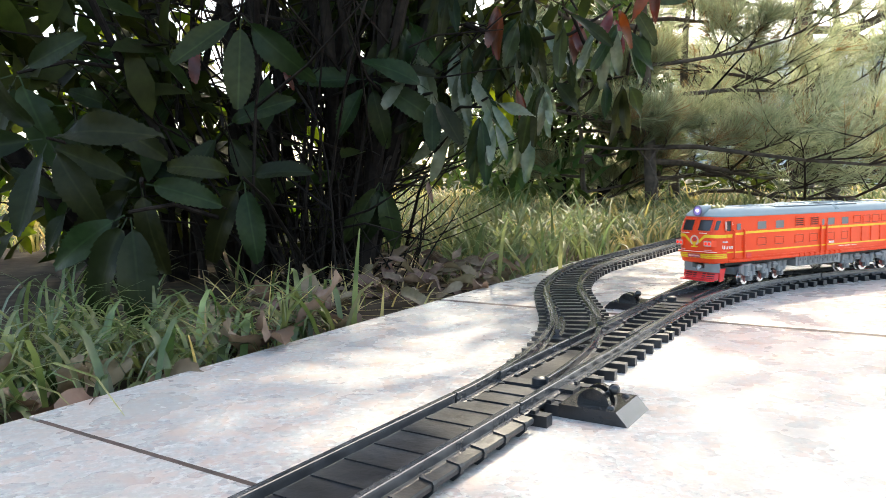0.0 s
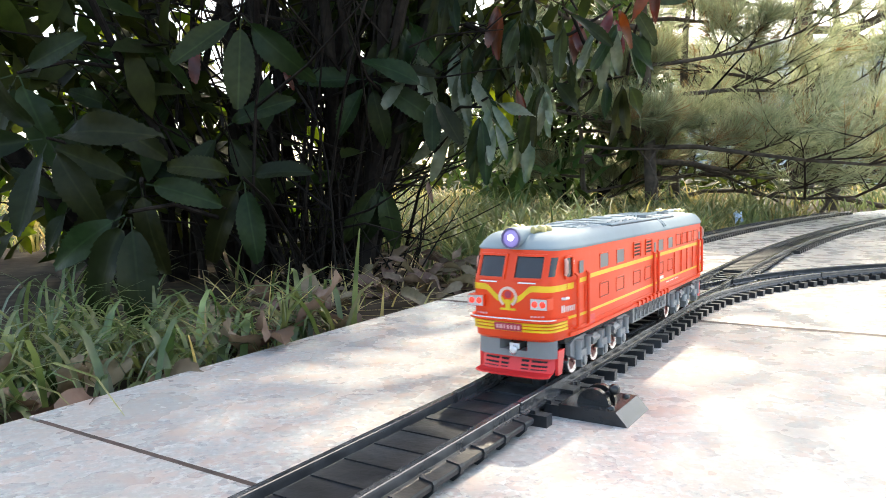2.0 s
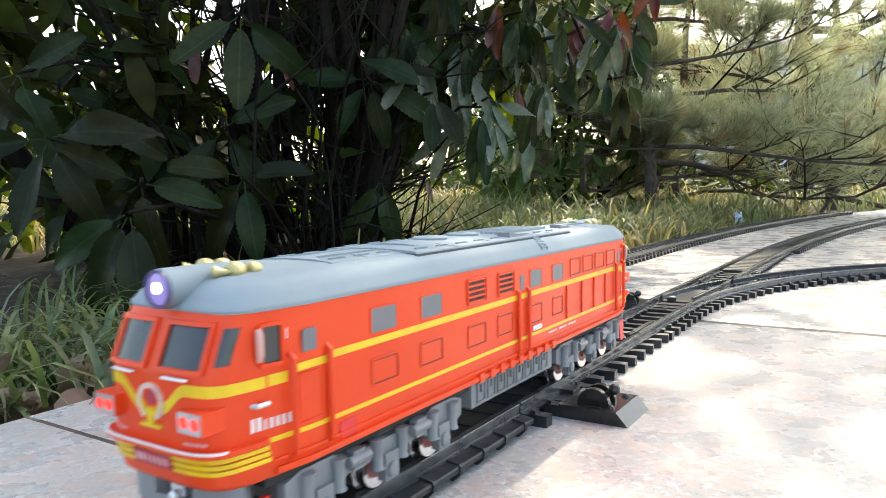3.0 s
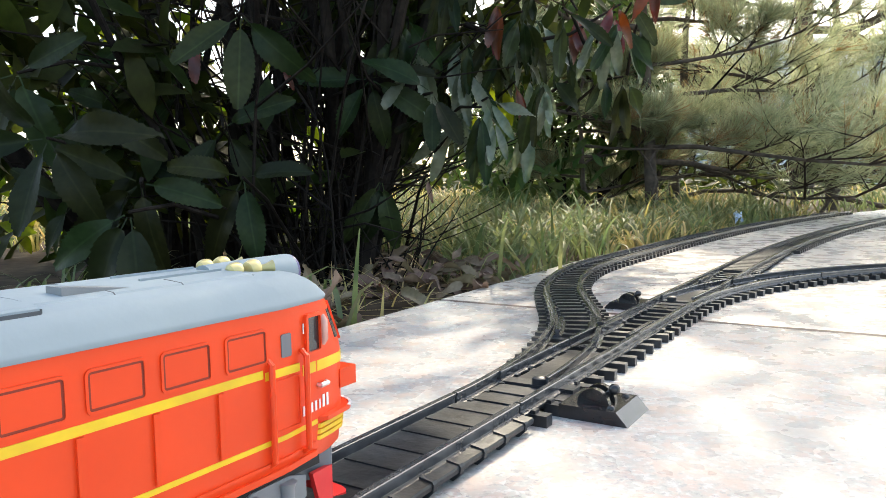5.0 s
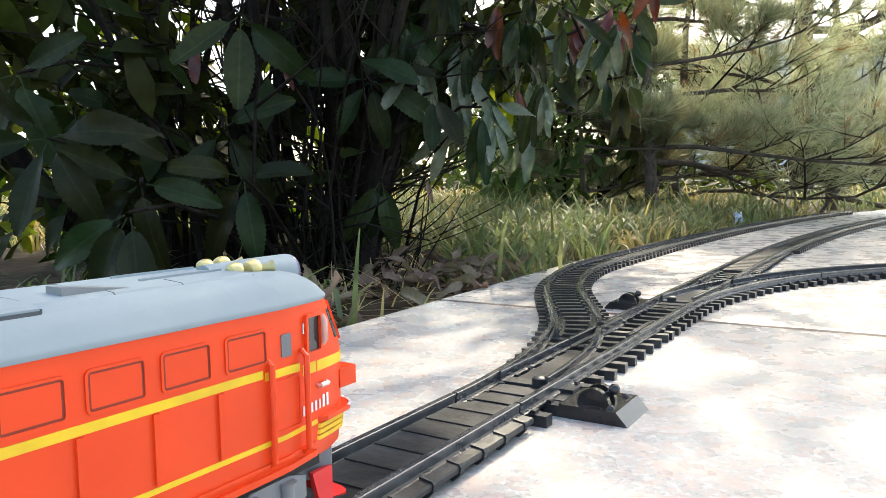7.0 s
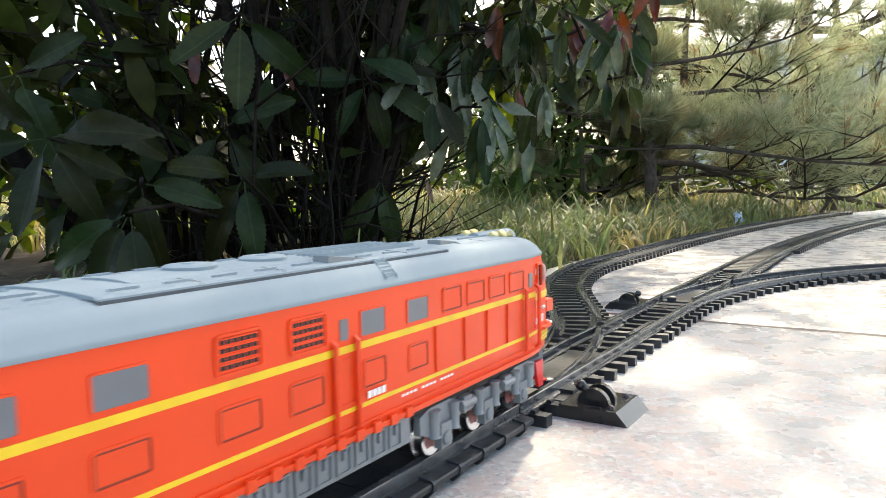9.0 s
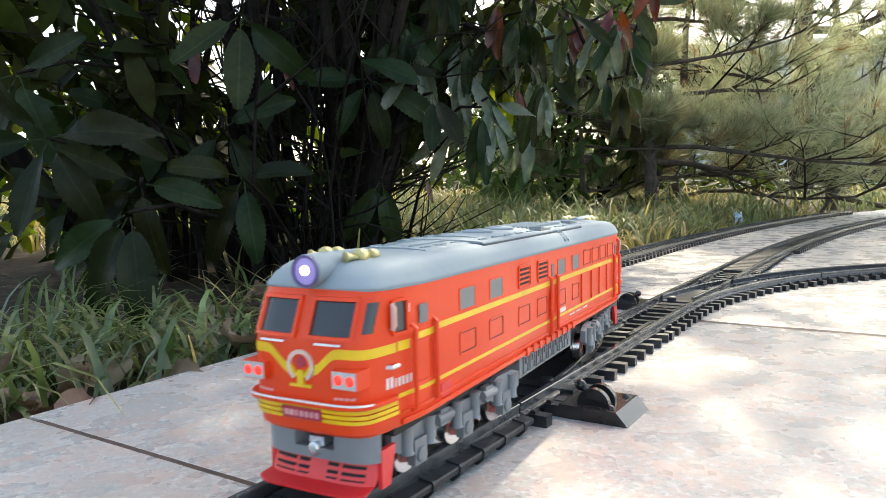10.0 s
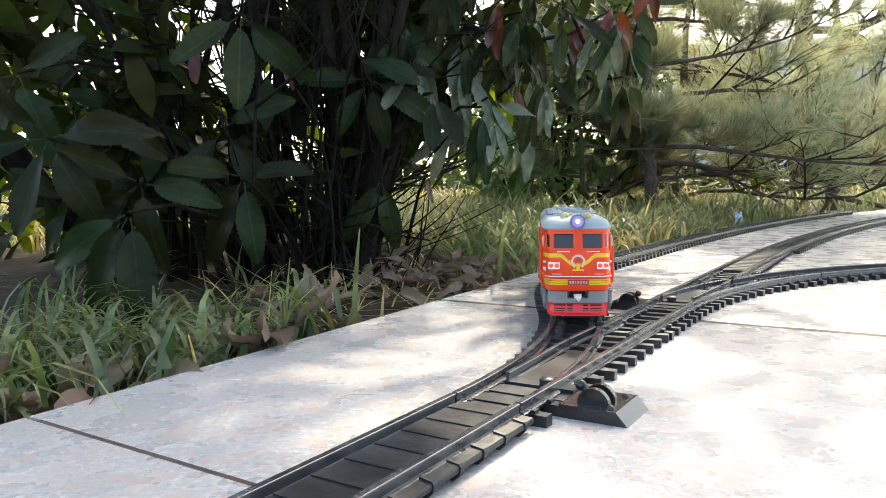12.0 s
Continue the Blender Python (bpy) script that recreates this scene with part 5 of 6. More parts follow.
def build_bush():
    bush = thing("bush", "evergreen bush with large toothed dark green leaves and bare stems", "bush", x=-18, y=84, z=-2.5)
    home = bush.matrix_basis.inverted()
    rng = random.Random(21)

    def own(ob):
        ob.parent = bush
        ob.matrix_parent_inverse = home
        return ob
    # stems
    tops = []
    for k in range(34):
        bx, by = min(-9.0, -18 + rng.gauss(0, 9)), 84 + rng.gauss(0, 6)
        if k == 0:
            bx, by = -34, 76
        if k == 1:
            bx, by = -15, 80
        lean = Vector((max(-0.5, min(0.12, (bx + 22) * 0.03 + rng.gauss(0, 0.16))), rng.gauss(-0.05, 0.25), 1.0)).normalized()
        ln = rng.uniform(55, 110)
        p = Vector((bx, by, ground_height(bx, by) - 1.5))
        pts, rad = [], []
        r0 = 1.4 if k < 2 else rng.uniform(0.3, 1.0)
        for i in range(9):
            t = i / 8
            pts.append(p.copy())
            rad.append(r0 * (1 - 0.7 * t))
            lean = (lean + Vector((rng.gauss(0, 0.09), rng.gauss(0, 0.09), 0.03))).normalized()
            p = p + lean * ln / 8
        bm = bmesh.new()
        tube(bm, pts, rad, 7)
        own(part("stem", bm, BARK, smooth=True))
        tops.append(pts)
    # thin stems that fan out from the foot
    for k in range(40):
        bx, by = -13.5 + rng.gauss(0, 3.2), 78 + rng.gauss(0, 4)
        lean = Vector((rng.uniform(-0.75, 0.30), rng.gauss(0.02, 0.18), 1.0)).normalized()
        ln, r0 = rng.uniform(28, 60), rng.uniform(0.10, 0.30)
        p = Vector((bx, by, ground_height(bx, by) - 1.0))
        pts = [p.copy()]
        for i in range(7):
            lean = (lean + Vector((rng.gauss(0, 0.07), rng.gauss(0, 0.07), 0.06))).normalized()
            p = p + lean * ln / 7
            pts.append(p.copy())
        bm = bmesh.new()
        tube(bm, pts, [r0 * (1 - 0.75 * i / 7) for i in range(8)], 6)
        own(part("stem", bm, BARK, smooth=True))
        tops.append(pts + [pts[-1]])
    # side twigs
    heap = bmesh.new()
    for pts in tops:
        for _ in range(9 if len(pts) == 9 and pts[-1] != pts[-2] else 3):
            i = rng.randrange(1, 8)
            p = Vector(pts[i])
            d = Vector((rng.gauss(0, 1), rng.gauss(-0.35, 1), rng.uniform(-0.1, 0.9))).normalized()
            ln = rng.uniform(8, 24)
            q = [p, p + d * ln * 0.5 + Vector((0, 0, rng.uniform(-1, 2))), p + d * ln + Vector((0, 0, rng.uniform(-2, 5)))]
            tube(heap, q, [0.16, 0.11, 0.05], 5, False)
    tw = own(part("twig", heap, BARK, smooth=True))
    tagged(tw, kind="stuff")
    # thin dead twigs in the dark hollow at its foot
    thin = bmesh.new()
    for _ in range(60):
        p = Vector((rng.uniform(-20, -3), rng.uniform(66, 84), -2.5))
        d = Vector((rng.gauss(0.15, 0.5), rng.gauss(-0.1, 0.3), 1)).normalized()
        ln = rng.uniform(6, 20)
        q = [p]
        for i in range(4):
            d = (d + Vector((rng.gauss(0, 0.2), rng.gauss(0, 0.2), rng.gauss(0, 0.15)))).normalized()
            q.append(q[-1] + d * ln / 4)
        r = rng.uniform(0.05, 0.14)
        tube(thin, q, [r, r, r * 0.8, r * 0.6, r * 0.3], 5, False)
    tagged(own(part("dead_twig", thin, BARK, smooth=True)), kind="stuff")
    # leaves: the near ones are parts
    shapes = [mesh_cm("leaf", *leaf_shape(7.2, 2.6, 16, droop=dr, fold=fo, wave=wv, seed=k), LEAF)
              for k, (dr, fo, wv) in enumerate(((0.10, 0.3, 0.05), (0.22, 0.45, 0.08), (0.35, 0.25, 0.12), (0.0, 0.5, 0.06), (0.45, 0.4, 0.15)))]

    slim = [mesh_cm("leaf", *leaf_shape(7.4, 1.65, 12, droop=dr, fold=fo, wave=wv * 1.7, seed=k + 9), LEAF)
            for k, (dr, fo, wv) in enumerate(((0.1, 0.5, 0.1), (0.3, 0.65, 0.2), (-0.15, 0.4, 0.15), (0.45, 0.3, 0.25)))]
    slim_sheen, slim_red, slim_dead = [], [], []
    for me in slim:
        for mat, group in ((LEAF_SHEEN, slim_sheen), (LEAF_RED, slim_red), (LEAF_DEAD, slim_dead)):
            dup = me.copy()
            dup.materials[0] = mat
            group.append(dup)

    def leaf(place, direction, up, size, kind=shapes):
        ob = new("leaf", rng.choice(kind))
        ob.matrix_basis = Matrix.Translation(Vector(place) * CM) @ facing(direction, up).to_4x4() @ Matrix.Scale(size, 4)
        own(ob)

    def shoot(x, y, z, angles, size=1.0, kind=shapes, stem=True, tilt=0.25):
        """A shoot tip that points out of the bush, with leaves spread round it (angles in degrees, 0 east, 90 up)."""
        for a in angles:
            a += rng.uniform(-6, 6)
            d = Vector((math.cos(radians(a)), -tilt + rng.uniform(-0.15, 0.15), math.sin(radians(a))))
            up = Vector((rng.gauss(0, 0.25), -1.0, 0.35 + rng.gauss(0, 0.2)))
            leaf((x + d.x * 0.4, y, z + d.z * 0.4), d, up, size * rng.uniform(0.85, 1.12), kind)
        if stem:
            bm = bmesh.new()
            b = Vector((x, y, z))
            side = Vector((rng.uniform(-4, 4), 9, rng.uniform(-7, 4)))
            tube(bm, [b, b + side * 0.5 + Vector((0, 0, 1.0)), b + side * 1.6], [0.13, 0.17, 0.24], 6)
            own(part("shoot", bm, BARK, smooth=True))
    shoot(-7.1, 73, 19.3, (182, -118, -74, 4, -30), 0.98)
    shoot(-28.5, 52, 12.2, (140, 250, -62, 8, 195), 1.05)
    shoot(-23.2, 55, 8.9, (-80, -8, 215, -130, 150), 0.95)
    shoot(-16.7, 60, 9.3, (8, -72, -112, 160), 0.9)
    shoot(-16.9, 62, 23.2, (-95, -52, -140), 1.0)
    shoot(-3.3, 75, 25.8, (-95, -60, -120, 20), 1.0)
    shoot(2.2, 78, 21.7, (-100, -65, -80), 0.85, slim_sheen)
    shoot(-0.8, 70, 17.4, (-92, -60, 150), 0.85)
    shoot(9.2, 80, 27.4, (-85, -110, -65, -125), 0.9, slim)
    shoot(8.6, 81, 25.0, (-80, -100, -60), 0.75, slim_sheen)
    shoot(5.0, 76, 17.6, (-60, -95, -25), 0.7, slim_sheen)
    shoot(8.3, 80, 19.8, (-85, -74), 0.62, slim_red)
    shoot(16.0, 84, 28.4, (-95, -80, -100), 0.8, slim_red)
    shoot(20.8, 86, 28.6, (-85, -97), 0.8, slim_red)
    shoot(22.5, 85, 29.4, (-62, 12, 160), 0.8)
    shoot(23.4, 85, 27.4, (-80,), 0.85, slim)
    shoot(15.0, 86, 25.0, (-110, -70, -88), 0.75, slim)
    for _ in range(34):
        a = rng.uniform(0, 6.28)
        x, y = rng.uniform(-9, 3), rng.uniform(66, 80)
        if inside(x, y) > -3.5:
            continue
        leaf((x, y, ground_height(x, y) + rng.uniform(0.6, 3.2)), (math.cos(a), math.sin(a) * 0.6, rng.uniform(-0.35, 0.25)),
             (rng.gauss(0, 0.35), -0.3 + rng.gauss(0, 0.35), 1), rng.uniform(0.45, 0.75), slim_dead)
    shoot(-1.6, 74, 9.6, (-84,), 0.42, slim_dead)
    # drooping curled leaves that hang over the lawn's side
    for _ in range(46):
        x, z = rng.uniform(-4, 22), rng.uniform(13, 31)
        if z < (13.5 if x < 7 else 15.5 if x < 13 else 20.5):
            continue
        pick = rng.random()
        shoot(x, rng.uniform(70, 88), z, [rng.gauss(-92, 20) for _ in range(3)], rng.uniform(0.6, 0.95),
              slim if pick < 0.54 else slim_sheen if pick < 0.86 or x < 5 else slim_red, stem=pick < 0.3)
    bm = bmesh.new()
    tube(bm, [(3, 84, 27), (9, 83, 24.5), (15, 83, 25.5), (21, 84, 29)], [0.34, 0.28, 0.2, 0.12], 7)
    own(part("stem", bm, BARK, smooth=True))
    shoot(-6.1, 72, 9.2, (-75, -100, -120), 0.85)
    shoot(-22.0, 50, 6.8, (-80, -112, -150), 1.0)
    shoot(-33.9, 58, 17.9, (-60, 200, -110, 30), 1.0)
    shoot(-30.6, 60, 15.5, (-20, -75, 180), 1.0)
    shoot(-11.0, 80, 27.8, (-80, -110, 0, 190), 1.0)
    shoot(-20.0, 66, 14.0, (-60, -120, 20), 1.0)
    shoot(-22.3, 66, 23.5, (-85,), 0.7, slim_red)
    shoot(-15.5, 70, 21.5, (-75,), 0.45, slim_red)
    # further shoots through the front half of the bush
    for _ in range(6):
        x, y = rng.uniform(-50, -28), rng.uniform(62, 92)
        z = rng.uniform(11, 26) if x > -8 else rng.uniform(6, 26)
        if x > -4 and z < 16:
            continue
        base = rng.uniform(0, 360)
        shoot(x, y, z, [base + 360 * k / 4 for k in range(4)], rng.uniform(0.8, 1.05), stem=False, tilt=0.4)
    # the mass behind and above
    mass = Heap()
    plain = [simple_leaf(6.5, 2.4, 0.2, 0.25), simple_leaf(7.2, 2.6, 0.4, 0.2), simple_leaf(5.5, 2.2, 0.1, 0.35)]

    def scatter(count, cx, cy, cz, rx, ry, rz, low):
        for _ in range(count):
            while True:
                q = Vector((rng.uniform(-1, 1), rng.uniform(-1, 1), rng.uniform(-1, 1)))
                if q.length < 1:
                    break
            p = Vector((cx + q.x * rx, cy + q.y * ry, cz + q.z * rz))
            # bare stems low down, ragged gaps between the clumps
            if p.z < low + 6 * noise.noise((p.x * 0.06, p.y * 0.06, 1.7)) or noise.noise((p.x * 0.055, p.y * 0.04, p.z * 0.055)) < -0.07:
                continue
            # the bush is open at its foot on the lawn's side
            if (p.x > -7 and p.z < 13) or (p.x > -13 and p.z < 9):
                continue
            d = Vector((rng.gauss(0, 1), rng.gauss(-0.2, 1), rng.gauss(-0.6, 0.7)))
            mass.add(rng.choice(plain), p, facing(d, (rng.gauss(0, 0.5), rng.gauss(-0.3, 0.5), 1)), rng.uniform(0.75, 1.1))
    scatter(1650, -24, 96, 32, 40, 30, 34, 9)
    scatter(1100, 0, 98, 36, 24, 24, 22, 17)
    # next two: crown leaves above the view, added to shade the paving
    scatter(4600, -20, 112, 96, 62, 48, 40, 44)
    scatter(800, 26, 116, 92, 26, 40, 30, 50)
    scatter(850, -44, 84, 26, 22, 24, 26, 6)
    scatter(800, -30, 112, 9, 42, 18, 18, -4)
    # an unseen canopy, added overhead to shade the paving's edge
    scatter(1750, 6, 124, 104, 30, 42, 24, 60)
    # low leaves beside the grass
    scatter(260, -50, 74, 6, 16, 12, 12, -2)
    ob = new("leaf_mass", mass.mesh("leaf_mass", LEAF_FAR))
    own(ob)
    tagged(ob, kind="stuff")
    # leaves at the back, the sun behind them put into a brighter colour
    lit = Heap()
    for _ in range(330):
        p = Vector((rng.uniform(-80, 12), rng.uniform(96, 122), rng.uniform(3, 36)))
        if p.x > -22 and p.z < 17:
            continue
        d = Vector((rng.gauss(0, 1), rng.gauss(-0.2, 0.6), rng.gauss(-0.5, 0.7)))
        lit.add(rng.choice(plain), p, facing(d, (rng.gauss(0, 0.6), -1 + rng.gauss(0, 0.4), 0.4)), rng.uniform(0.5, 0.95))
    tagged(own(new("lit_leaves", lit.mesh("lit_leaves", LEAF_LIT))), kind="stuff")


def build_shrub(label, x, y, radius, height, count, seed):
    rng = random.Random(seed)
    z0 = ground_height(x, y)
    shrub = thing("shrub", label, "shrub", "shrubs", x, y, z0)
    for _ in range(7):
        d = Vector((rng.gauss(0, 0.35), rng.gauss(0, 0.35), 1)).normalized()
        q = [Vector((rng.gauss(0, 3), rng.gauss(0, 3), -2))]
        for i in range(4):
            d = (d + Vector((rng.gauss(0, 0.15), rng.gauss(0, 0.15), 0))).normalized()
            q.append(q[-1] + d * height / 4)
        bm = bmesh.new()
        tube(bm, q, [0.9, 0.75, 0.6, 0.4, 0.2], 7)
        part("stem", bm, BARK, shrub, smooth=True)
    heap = Heap()
    plain = [simple_leaf(6.5, 2.3, 0.25, 0.25), simple_leaf(7.5, 2.0, 0.4, 0.3)]
    for _ in range(count):
        a, r, h = rng.uniform(0, 6.28), radius * math.sqrt(rng.random()), height * rng.uniform(0.12, 1.05)
        p = (r * math.cos(a) * (0.6 + 0.5 * math.sin(h / height * 3)), r * math.sin(a), h)
        if noise.noise((p[0] * 0.09 + seed, p[1] * 0.09, p[2] * 0.09)) < -0.1:
            continue
        heap.add(rng.choice(plain), p, facing((rng.gauss(0, 1), rng.gauss(-0.2, 1), rng.gauss(-0.4, 0.7)), (rng.gauss(0, 0.5), rng.gauss(-0.3, 0.5), 1)), rng.uniform(0.7, 1.1))
    ob = new("leaf_mass", heap.mesh("leaf_mass", LEAF_SHRUB))
    ob.parent = shrub
    tagged(ob, kind="stuff")


def build_pine(name_label, x, y, trunk_r, height, seed, limbs, reach, first=12.0, toward=None, dense=1.0):
    rng = random.Random(seed)
    z0 = ground_height(x, y)
    tree = thing("pine_tree", name_label, "pine tree", "pine trees", x, y, z0)
    lean = rng.uniform(-0.06, 0.06)
    pts = [(lean * h + rng.gauss(0, 0.6), rng.gauss(0, 0.6), h) for h in [height * i / 8 for i in range(9)]]
    pts[0] = (0, 0, -3)
    bm = bmesh.new()
    tube(bm, pts, [trunk_r * (1 - 0.75 * i / 8) for i in range(9)], 12)
    part("trunk", bm, PINE_BARK, tree, smooth=True)
    green, brown = Heap(), Heap()
    twigs = bmesh.new()

    def tuft(p, d, n, length):
        d = d.normalized()
        a = d.orthogonal().normalized()
        b = d.cross(a)
        heap = green if rng.random() < 0.9 else brown
        for _ in range(n):
            t = rng.uniform(0, 6.28)
            o = rng.uniform(0.3, 1.15)
            q = (d + (a * math.cos(t) + b * math.sin(t)) * o + Vector((0, 0, -0.08))).normalized()
            base = p - d * rng.uniform(0, 2.6)
            ln = length * rng.uniform(0.6, 1.1)
            w = q.cross(Vector((rng.gauss(0, 1), rng.gauss(0, 1), rng.gauss(0, 1)))).normalized() * 0.07
            tip = base + q * ln + Vector((0, 0, -0.02 * ln * o))
            k = heap.n
            heap.vs.append(np.array([tuple(base - w), tuple(base + w), tuple(tip + w * 0.5), tuple(tip - w * 0.5)]))
            heap.fs.append((k, k + 1, k + 2, k + 3))
            heap.n += 4

    def twig(p, d, ln, r, depth):
        q = [p]
        for i in range(4):
            d = (d + Vector((rng.gauss(0, 0.13), rng.gauss(0, 0.13), 0.06 + rng.gauss(0, 0.09)))).normalized()
            q.append(q[-1] + d * ln / 4)
        tube(twigs, q, [r, r * 0.85, r * 0.7, r * 0.5, r * 0.3], 6, False)
        if depth == 0:
            for i in (2, 3, 4):
                tuft(q[i], q[i] - q[i - 1] + Vector((0, 0, 0.5)), int((32 if i < 4 else 86) * dense), 6.8)
            return
        for i in range(1, 5):
            for s in range(2 if i < 4 else 1):
                side = Vector((rng.gauss(0, 0.8), rng.gauss(0, 0.8), rng.uniform(-0.15, 0.5)))
                twig(q[i], (d + side).normalized(), ln * rng.uniform(0.35, 0.6), r * 0.55, depth - 1)
    for k in range(limbs):
        h = first + (height - first) * (k + rng.uniform(0, 0.7)) / limbs
        az = rng.uniform(0, 6.28) if toward is None else toward + rng.gauss(0, 0.9)
        d = Vector((math.cos(az), math.sin(az), rng.uniform(-0.12, 0.3)))
        i = min(7, int(h / height * 8))
        p = Vector(pts[i]).lerp(Vector(pts[i + 1]), h / height * 8 - i)
        ln = reach * (1 - 0.55 * h / height) * rng.uniform(0.75, 1.15)
        # a limb, bent, with its twigs in the outer two thirds
        q = [p]
        for j in range(5):
            d = (d + Vector((rng.gauss(0, 0.12), rng.gauss(0, 0.12), rng.gauss(0.02, 0.1)))).normalized()
            q.append(q[-1] + d * ln / 5)
        bm = bmesh.new()
        r = trunk_r * rng.uniform(0.32, 0.46)
        tube(bm, q, [r, r * 0.9, r * 0.75, r * 0.6, r * 0.45, r * 0.3], 8)
        part("limb", bm, PINE_BARK, tree, smooth=True)
        for j in range(2, 6):
            for _ in range(2):
                side = Vector((rng.gauss(0, 0.7), rng.gauss(0, 0.7), rng.uniform(-0.1, 0.7)))
                twig(q[j], (d + side).normalized(), ln * rng.uniform(0.22, 0.38), r * 0.42, 1)
    tagged(part("twig", twigs, PINE_TWIG, tree, smooth=True), kind="stuff")
    for heap, mat, nm in ((green, NEEDLE, "needles"), (brown, NEEDLE_DRY, "dry_needles")):
        if heap.n:
            ob = new(nm, heap.mesh(nm, mat, False))
            ob.parent = tree
            tagged(ob, kind="stuff")


def build_branch(points, radius, seed):
    """A bare bent branch among the undergrowth, with a few side twigs."""
    rng = random.Random(seed)
    p0 = Vector(points[0])
    branch = thing("bare_branch", "bare brown bent pine branch among the undergrowth", "branch", "bare branches", *p0)
    line = []
    for a, b in zip(points, points[1:]):
        for k in range(4):
            line.append(Vector(a).lerp(Vector(b), k / 4) - p0 + Vector((rng.gauss(0, 0.25), rng.gauss(0, 0.3), rng.gauss(0, 0.25))))
    line.append(Vector(points[-1]) - p0)
    bm = bmesh.new()
    tube(bm, line, [radius * (1 - 0.65 * i / (len(line) - 1)) for i in range(len(line))], 8)
    part("wood", bm, PINE_BARK, branch, smooth=True)
    for _ in range(5):
        q = rng.choice(line[1:-1])
        d = Vector((rng.gauss(0.4, 0.6), rng.gauss(0, 0.5), rng.uniform(0.1, 1))).normalized()
        ln = rng.uniform(6, 15)
        bm = bmesh.new()
        tube(bm, [q, q + d * ln * 0.5 + Vector((0, 0, rng.gauss(0, 0.6))), q + d * ln], [radius * 0.35, radius * 0.25, radius * 0.12], 6)
        part("twig", bm, PINE_BARK, branch, smooth=True)


def build_distance():
    """Undergrowth far behind, and the pale building."""
    rng = random.Random(3)
    heap = Heap()
    plain = [simple_leaf(16, 6, 0.2, 0.2), simple_leaf(22, 5, 0.3, 0.3)]
    for _ in range(420):
        x, y = rng.uniform(-520, 700), rng.uniform(430, 900)
        if inside(x, y) > -30:
            continue
        h = rng.uniform(8, 46) * (y / 600)
        for _ in range(16):
            p = (x + rng.gauss(0, 22), y + rng.gauss(0, 22), abs(rng.gauss(0, 0.6)) * h)
            heap.add(rng.choice(plain), p, facing((rng.gauss(0, 1), rng.gauss(0, 1), rng.gauss(0.2, 0.6)), (rng.gauss(0, 0.5), rng.gauss(0, 0.5), 1)), rng.uniform(0.5, 1.2))
    tagged(new("undergrowth", heap.mesh("undergrowth", LEAF_FAR)), "low tangled undergrowth far behind the grass", "undergrowth", kind="stuff")
    house = thing("building", "pale blue-white building with white-framed windows", "building", x=3600, y=6400, z=-1, rz=-14)
    bm = bmesh.new()
    box(bm, -1400, 2600, 0, 1500, 0, 1250)
    part("wall", bm, WALL_FAR, house, bevel=4)
    bm = bmesh.new()
    box(bm, -1450, 2650, -50, 1550, 1250, 1300)
    part("roof", bm, FRAME_FAR, house)
    for row in range(3):
        for k in range(8):
            x, z = -1280 + k * 480, 180 + row * 360
            bm = bmesh.new()
            box(bm, x + 16, x + 264, -8, 12, z + 16, z + 214)
            win = part("window", bm, GLASS_FAR, house)
            bm = bmesh.new()
            for a, b, c, d in ((x, x + 280, z, z + 16), (x, x + 280, z + 214, z + 230), (x, x + 16, z + 16, z + 214), (x + 264, x + 280, z + 16, z + 214),
                               (x + 133, x + 147, z + 16, z + 214), (x + 16, x + 264, z + 120, z + 132)):
                box(bm, a, b, -20, 8, c, d)
            part("frame", bm, FRAME_FAR, win)


def build_wrapper():
    bm = bmesh.new()
    n = 6
    rows = [[bm.verts.new((i * 0.55, j * 0.5 + 0.2 * math.sin(i), 1.3 * abs(math.sin(i * 1.1 + j * 0.8)) + 0.4 * j)) for j in range(4)] for i in range(n)]
    for i in range(n - 1):
        for j in range(3):
            bm.faces.new((rows[i][j], rows[i + 1][j], rows[i + 1][j + 1], rows[i][j + 1]))
    ob = part("wrapper", bm, PAPER)
    x, y = paved(137, -2.2)
    ob.matrix_basis = pose(x * CM, y * CM, (ground_height(x, y) + 2.2) * CM, 30, 0, 40)
    tagged(ob, "crumpled blue and white wrapper caught at the paving's edge", "wrapper")


build_grass()
build_litter()
build_bush()
build_shrub("dark green leafy shrub growing behind the pine", 36, 205, 27, 66, 2000, 71)
build_shrub("low dull green shrub beyond the lawn", 27, 262, 24, 44, 1400, 72)
build_pine("young pine with long green needles beside the paving", 54, 182, 1.7, 92, 31, 22, 72, first=10, dense=0.36)
build_pine("low young pine with spreading shoots at the lawn's edge", 37, 186, 0.9, 42, 36, 13, 40, first=5, dense=0.38)
build_pine("pine with drooping limbs and needles turned to the sun", 140, 255, 2.2, 110, 47, 17, 92, first=5, dense=0.36)
build_pine("bushy pine closing the gap behind the grass", 82, 250, 2.0, 100, 52, 15, 76, first=5, dense=0.36)
build_pine("pine standing further back among undergrowth", 26, 340, 3.4, 120, 58, 10, 90, first=14, dense=0.5)
build_pine("pine with a bare brown trunk further back", 217, 430, 7.0, 250, 63, 7, 130, first=70, dense=0.5)
build_branch([(57, 198, 1), (61, 198, 13), (66, 198, 15), (77, 197, 11), (95, 196, 2)], 0.75, 81)
build_branch([(109, 205, 0), (116, 205, 8), (128, 206, 20)], 0.55, 82)
build_branch([(103, 206, 0), (107, 206, 10), (100, 206, 25)], 0.45, 83)
build_branch([(50, 176, -1), (53, 176, 10), (49, 177, 17)], 0.5, 84)
build_distance()
build_wrapper()


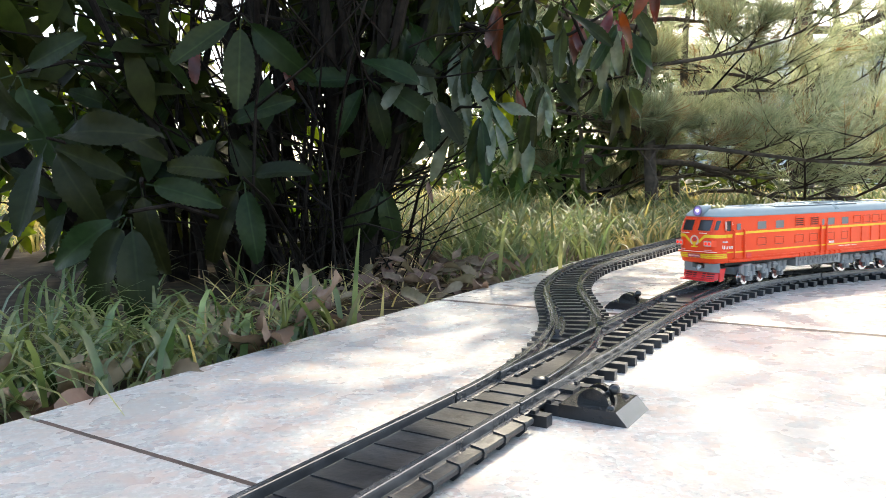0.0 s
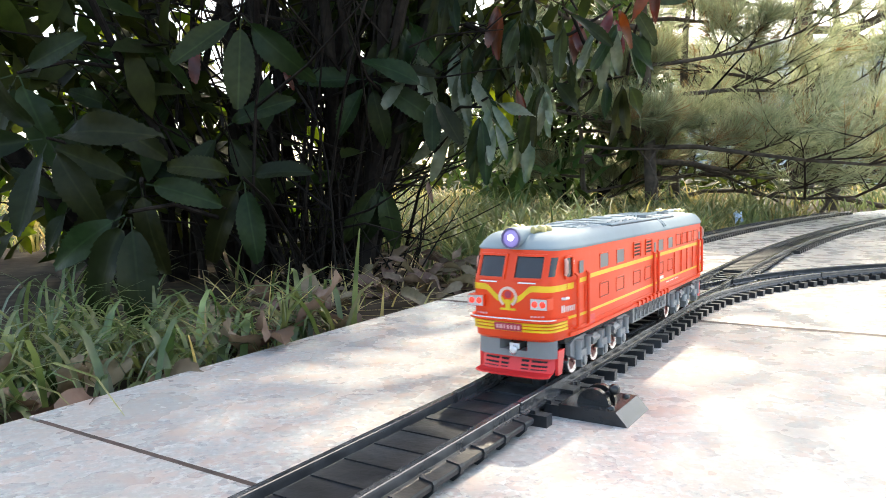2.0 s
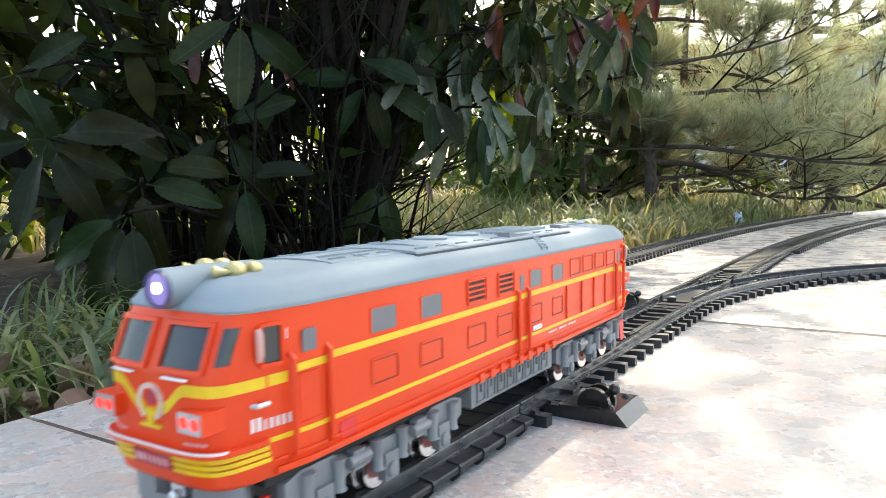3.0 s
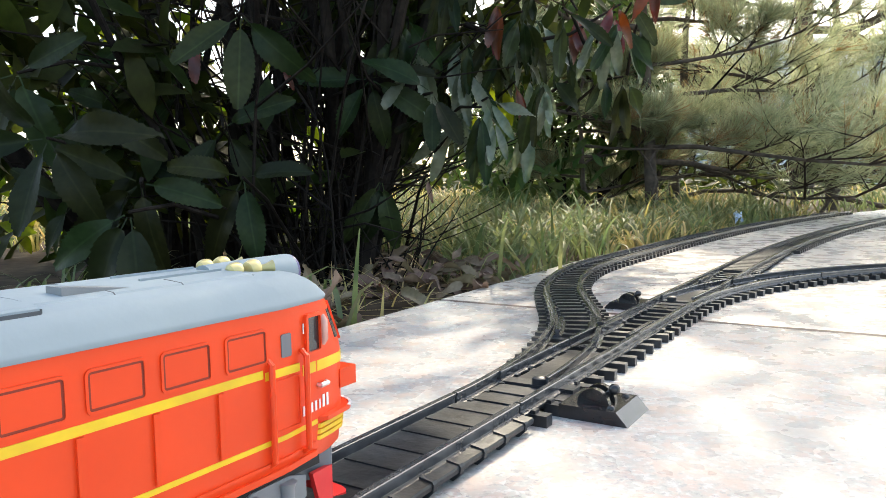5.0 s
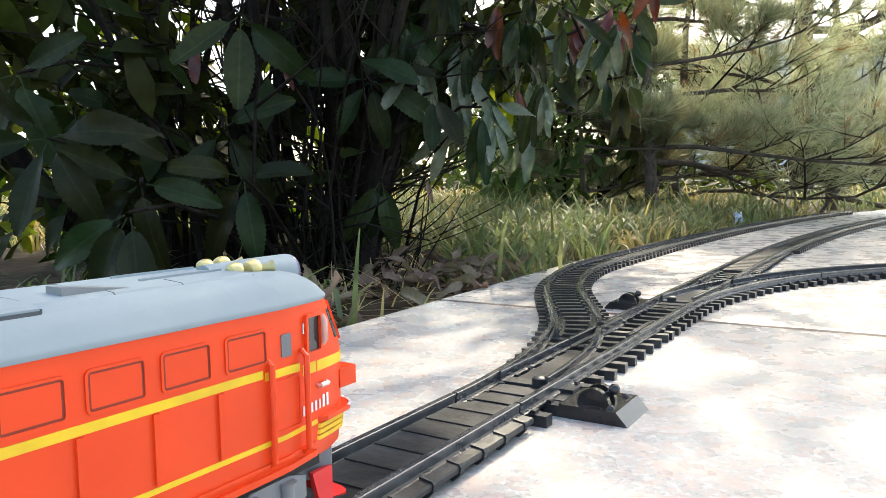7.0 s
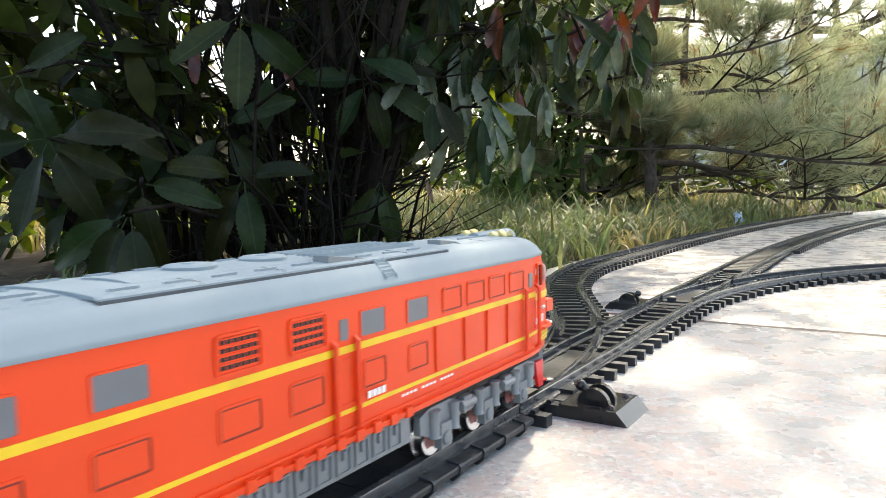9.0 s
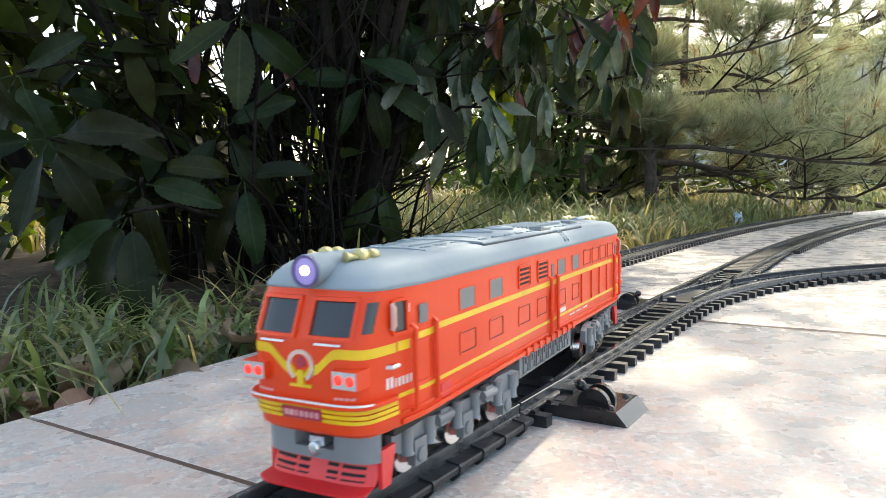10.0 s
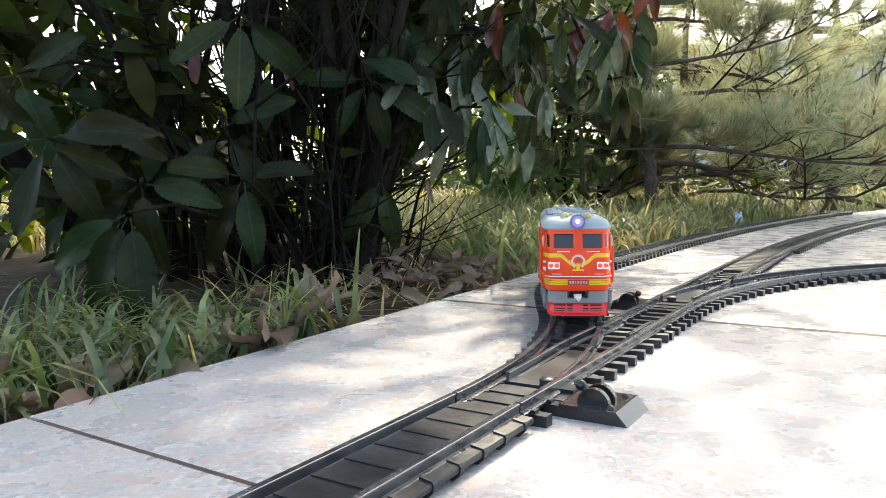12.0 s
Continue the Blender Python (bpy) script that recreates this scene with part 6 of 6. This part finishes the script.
# ---- what moves ----
# distance of the locomotive's middle past the turnout's beginning, by time
RUN_IN = [(0.0, 42.6), (0.5, 34.5), (1.0, 27.1), (1.5, 20.4), (2.0, 13.4), (2.5, 6.2), (3.0, -1.1), (3.2, -3.95), (3.7, -11.2), (4.1, -16.2), (4.45, -19.5),
          (4.7, -20.4), (7.7, -20.4)]
RUN_OUT = [(7.7, -20.4), (8.0, -19.4), (8.4, -16.4), (8.8, -12.05), (9.0, -9.6), (9.5, -3.45), (10.0, 2.3), (10.5, 8.05), (11.0, 14.0), (11.5, 20.3), (12.0, 26.1)]
LAG = 1.1        # the frame swings about a point this far behind its middle


def smooth_at(table, t):
    """Monotone cubic through the table."""
    n = len(table)
    d = [(table[i + 1][1] - table[i][1]) / (table[i + 1][0] - table[i][0]) for i in range(n - 1)]
    m = [d[0]] + [0 if d[i - 1] * d[i] <= 0 else 2 * d[i - 1] * d[i] / (d[i - 1] + d[i]) for i in range(1, n - 1)] + [d[-1]]
    for i in range(n - 1):
        if t <= table[i + 1][0]:
            h = table[i + 1][0] - table[i][0]
            u = max(0.0, (t - table[i][0]) / h)
            return ((2 * u ** 3 - 3 * u * u + 1) * table[i][1] + (u ** 3 - 2 * u * u + u) * h * m[i]
                    + (3 * u * u - 2 * u ** 3) * table[i + 1][1] + (u ** 3 - u * u) * h * m[i + 1])
    return table[-1][1]


def motions():
    ticks = [k / FPS for k in range(0, int(12 * FPS) + 1)]
    body_rows, bogie_rows, wheel_rows = [], {0: [], 1: []}, []
    travelled, last = 0.0, None
    for t in ticks:
        route, s = (RIGHT, smooth_at(RUN_IN, t)) if t <= 7.7 else (LEFT, smooth_at(RUN_OUT, t))
        # its forward end faces down the line, against s
        f, b = along(route, s + LAG - 6.6), along(route, s + LAG + 6.6)
        yaw = math.atan2(f[1] - b[1], f[0] - b[0])
        m = pose((f[0] + b[0]) / 2 * CM, (f[1] + b[1]) / 2 * CM, RAIL_TOP * CM, 0, 0, math.degrees(yaw)) @ pose(LAG * CM, 0, 0)
        if last is not None:
            travelled += last - s
        last = s
        roll = math.degrees(travelled / 0.53)
        wheel_rows.append((t, roll))
        if len(body_rows) == 0 or abs(t * 10 - round(t * 10)) < 1e-6:
            body_rows.append((t, m))
            for k, p in enumerate((along(route, s - 6.6), along(route, s + 6.6))):
                turn = math.degrees(p[2] + math.pi - yaw)
                turn = (turn + 180) % 360 - 180
                here = m.inverted() @ Vector((p[0] * CM, p[1] * CM, RAIL_TOP * CM))
                bogie_rows[k].append((t, pose(here.x, 0.3 * here.y, 0, 0, 0, turn)))
    walk(LOCO, body_rows)
    for k, (bogie, c, wheelsets) in enumerate(BOGIES):
        walk(bogie, bogie_rows[k])
        for ws, x in wheelsets:
            walk(ws, [(t, pose(x * CM, 0, 0.53 * CM, 0, roll, 0)) for t, roll in wheel_rows])
    # the near turnout is thrown between the two runs
    for key in ("near", "far"):
        blades, lever, lbase, bar, pin, hand, sd = MOVERS[key]
        for i, (blade, base) in enumerate(blades):
            # straight: the first blade lies closed and the second stands off; thrown: the other way round
            off = (0.0, hand * 3.0) if i == 1 else (-hand * 3.0, 0.0)
            straight = base @ pose(0, 0, 0, 0, 0, -off[1] if i == 1 else 0.0)
            thrown = base @ pose(0, 0, 0, 0, 0, 0.0 if i == 1 else -off[0])
            if key == "near":
                walk(blade, [(0.0, straight), (7.4, straight), (7.7, thrown), (12.0, thrown)])
            else:
                blade.matrix_basis = thrown
        if key == "near":
            a, b = lbase @ pose(0, 0, 0, 50 * sd * -1), lbase @ pose(0, 0, 0, 50 * sd)
            c = lbase
            walk(lever, [(0.0, a), (7.4, a), (7.55, c), (7.7, b), (12.0, b)])
            p0 = pin.matrix_basis.copy()
            p1 = pose(0, -hand * 0.3 * CM, 0) @ p0
            walk(pin, [(0.0, p0), (7.4, p0), (7.7, p1), (12.0, p1)])


motions()
